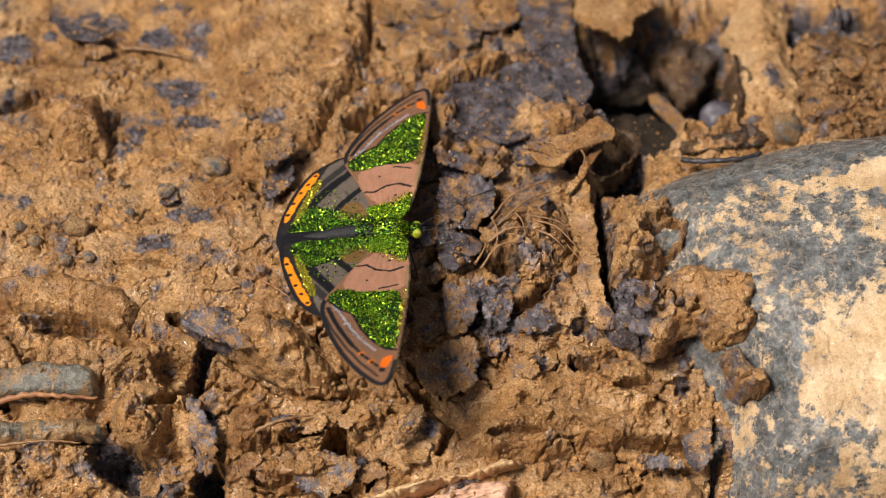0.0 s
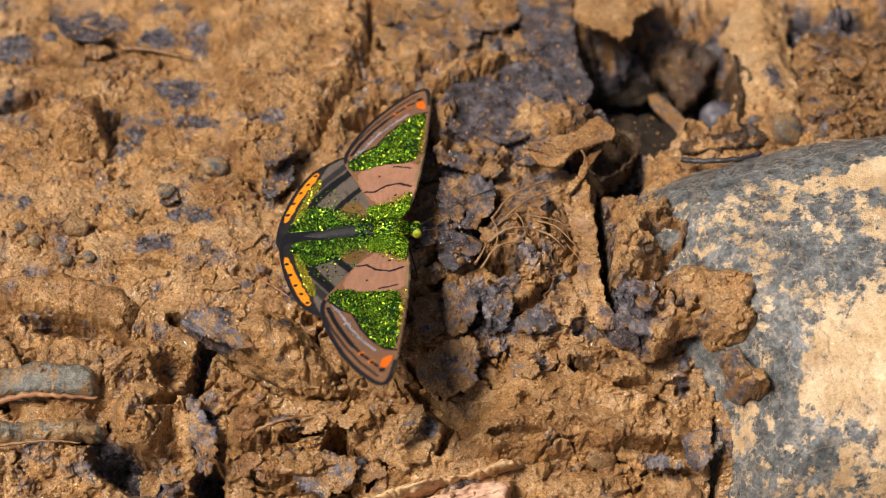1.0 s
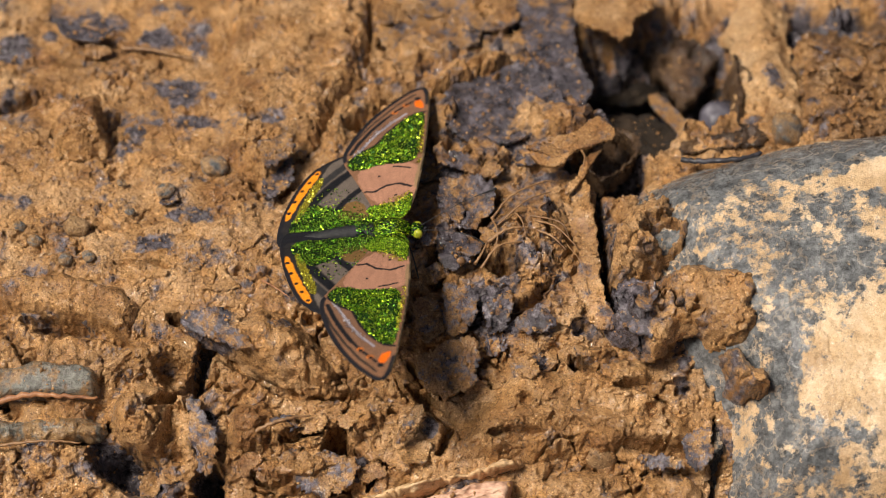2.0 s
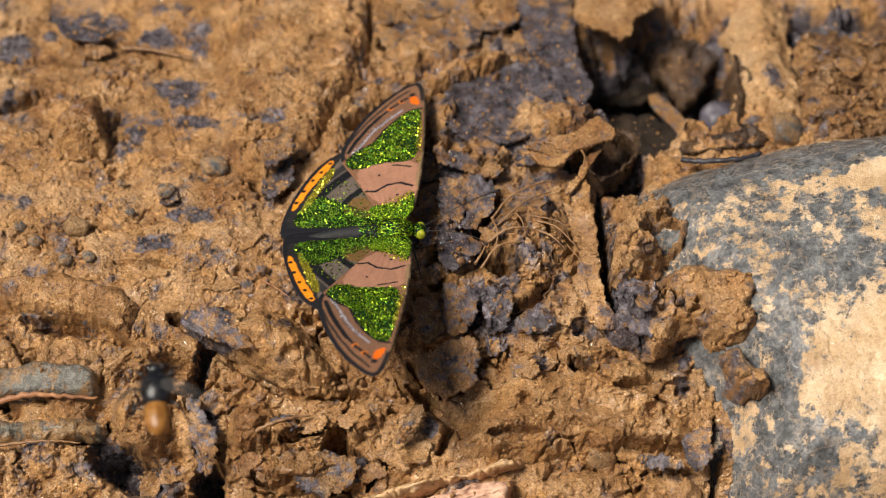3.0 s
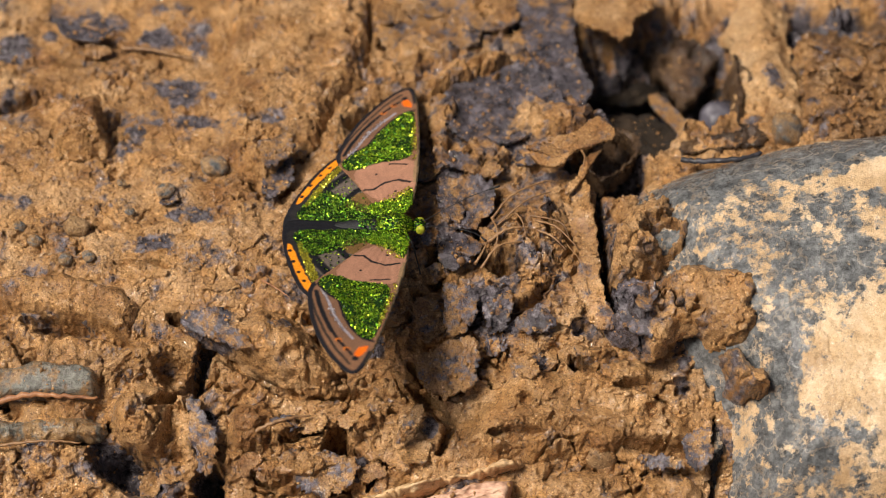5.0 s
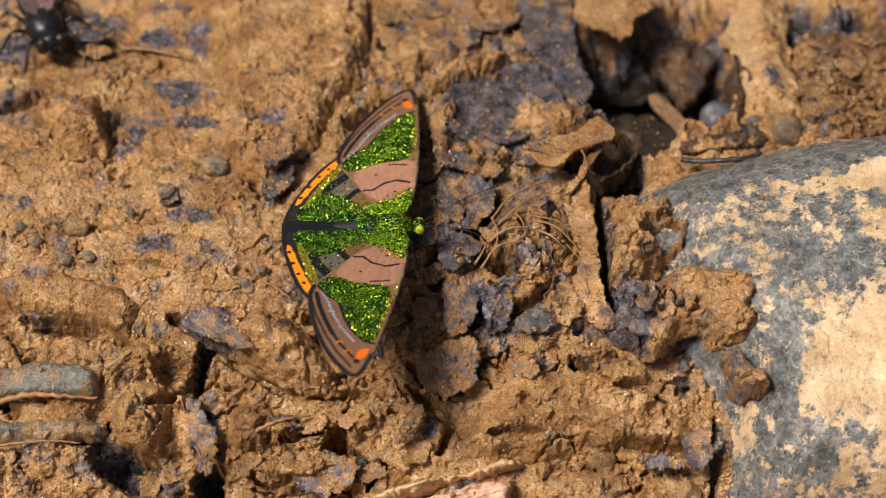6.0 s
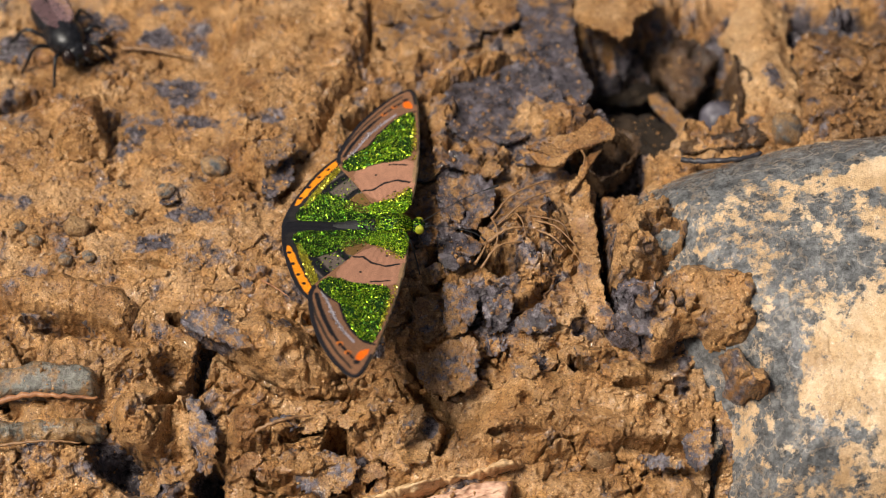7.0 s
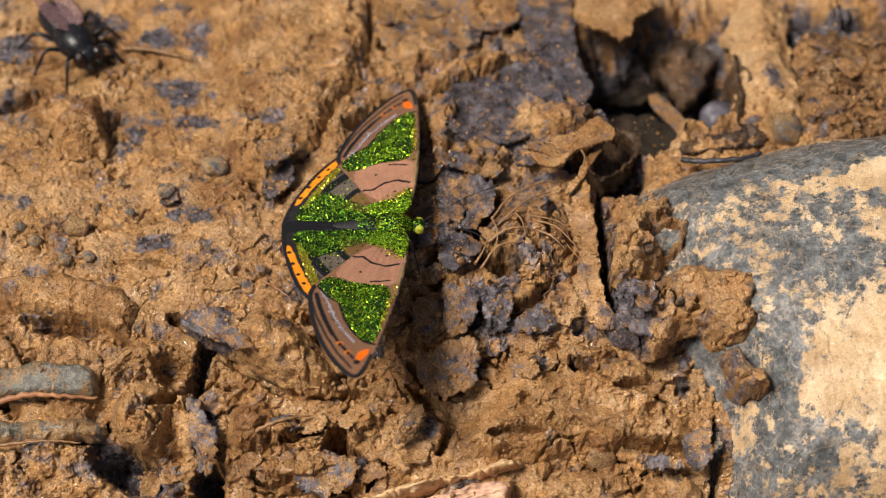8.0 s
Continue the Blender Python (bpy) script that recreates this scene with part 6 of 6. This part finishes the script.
# ---- what moves ----
def motions():
    # body of the butterfly: place in mm, turn
    body = [(0.0, -4.56, 0.63, 3.4), (1.7, -4.56, 0.63, 3.4), (2.2, -4.4, 0.6, 3.2), (2.8, -4.22, 0.55, 2.9), (3.7, -4.24, 0.6, 2.9), (3.8, -4.0, 0.9, 2.4),
            (3.9, -4.15, 1.17, 1.9), (4.0, -4.18, 1.17, 1.8), (4.6, -4.23, 1.17, 1.9), (6.0, -4.33, 1.15, 2.4), (8.0, -4.35, 1.17, 2.5)]
    walk(MOVING["butterfly"], [(t, pose(x * MM, (y - 1.16) * MM, 2.7 * MM, -8, 0, r)) for t, x, y, r in body])
    # raise and sweep of the wings: left, right
    rows = [(0.0, -1.6, -12.1, -13.7, 1.5, 4.3, -1.8), (1.7, -1.6, -12.1, -13.7, 1.5, 4.3, -1.8), (2.2, 0, -10, -13, 5, 5.5, -1), (2.8, 2.0, -8.0, -12.3, 8.9, 7.2, 0),
            (3.0, 1.4, -8.2, -12, 4.5, 6.8, -1), (3.5, 1.0, -8.3, -12, 3.2, 6.5, -1), (3.7, 1.0, -8.3, -12, 1.8, 6.0, -1), (3.77, 62, -5, -6, 55, 5, 0), (3.8, 108, 10, 0, 76, 13, 0),
            (3.83, 88, 7, -3, 74, 13, 0), (3.9, 9.6, -0.5, -18, 22, 13, -6), (3.95, 4, -2, -16, 14, 12.5, 2), (4.0, 0.7, -3.7, -14.8, 3.0, 11.3, 3.7), (4.5, -1.0, -4.7, -13.3, 2.5, 10.9, 3.9),
            (6.0, -1.8, -5.8, -13.5, 1.5, 10.7, 3.4), (8.0, -2.0, -6.0, -13.5, 1.2, 10.7, 3.2)]
    for s, tag in ((1, "left"), (-1, "right")):
        fore, hind = [], []
        for t, el, sl, wl, er, sr, wr in rows:
            e, w, twist = (el, sl, wl) if s > 0 else (er, sr, wr)
            lean = pose(0, 0, 0, e * s) @ pose(0, 0, 0, 0, twist, 0)
            fore.append((t, pose(-0.16 * MM, 1.29 * s * MM, 0.25 * MM) @ lean @ pose(0, 0, 0, 0, 0, w * s)))
            late = smooth(1.7, 4.0, t)
            back = -9.0 - 10.0 * late if s > 0 else -1.0 * late
            hind.append((t, pose(-0.16 * MM, 1.5 * s * MM, 0.1 * MM) @ lean @ pose(0, 0, 0, 0, 0, back * s)))
        walk(MOVING["fore_" + tag], fore)
        walk(MOVING["hind_" + tag], hind)
    # the hovering fly passes low over the loam and away over the butterfly
    hover = [(0.0, 8.7, -53.7, 6.0, 160), (2.2, 4.8, -43.9, 6.0, 140), (2.6, -2.0, -27.3, 4.0, 120), (2.8, -7.8, -20.0, 5.0, 95), (2.9, -15.4, -21.7, 9.0, 110), (3.0, -22.2, -25.7, 11.0, 95), (3.1, -20.2, -25.7, 11.0, 80), (3.2, -19.0, -24.7, 11.0, 72),
             (3.3, -15.4, -22.1, 11.0, 55), (3.4, -15.1, -19.6, 12.0, 50), (3.5, -11.8, -19.0, 12.0, 50), (3.6, -10.6, -10.6, 14.0, 50), (3.7, -6.1, -8.1, 16.0, 45), (3.8, -14.6, 6.6, 16.0, 120),
             (3.9, -26.2, 4.8, 16.0, 160), (4.1, -46.4, 24.1, 12.0, 165), (8.0, -89.8, 55.6, 30.0, 165)]
    walk(MOVING["hover"], [(t, pose(x * MM, y * MM, z * MM, 0, -12, r)) for t, x, y, z, r in hover])
    # the black fly walks in from behind
    steps = [(0.0, -64.8, 56.1, 0.6, -48), (4.7, -54.7, 46.8, 0.6, -48), (5.4, -43.5, 34.5, 0.6, -60), (5.8, -39.3, 29.1, 0.6, -75), (5.9, -38.6, 28.9, 0.6, -72), (6.0, -37.9, 28.9, 0.6, -66), (6.1, -37.2, 28.3, 0.6, -50), (6.2, -36.2, 27.2, 0.6, -45),
             (6.3, -35.8, 26.9, 0.6, -46), (6.5, -35.7, 27.1, 0.6, -54), (7.0, -35.7, 27.1, 0.6, -57), (7.2, -35.8, 27.2, 0.6, -58), (7.6, -35.8, 27.1, 0.6, -58), (7.8, -35.5, 27.1, 0.6, -56), (8.0, -34.7, 26.7, 0.6, -54)]
    walk(MOVING["fly"], [(t, pose((x - 0.2) * MM, (y + 0.3) * MM, z * MM, 0, 0, r - 3)) for t, x, y, z, r in steps])


motions()
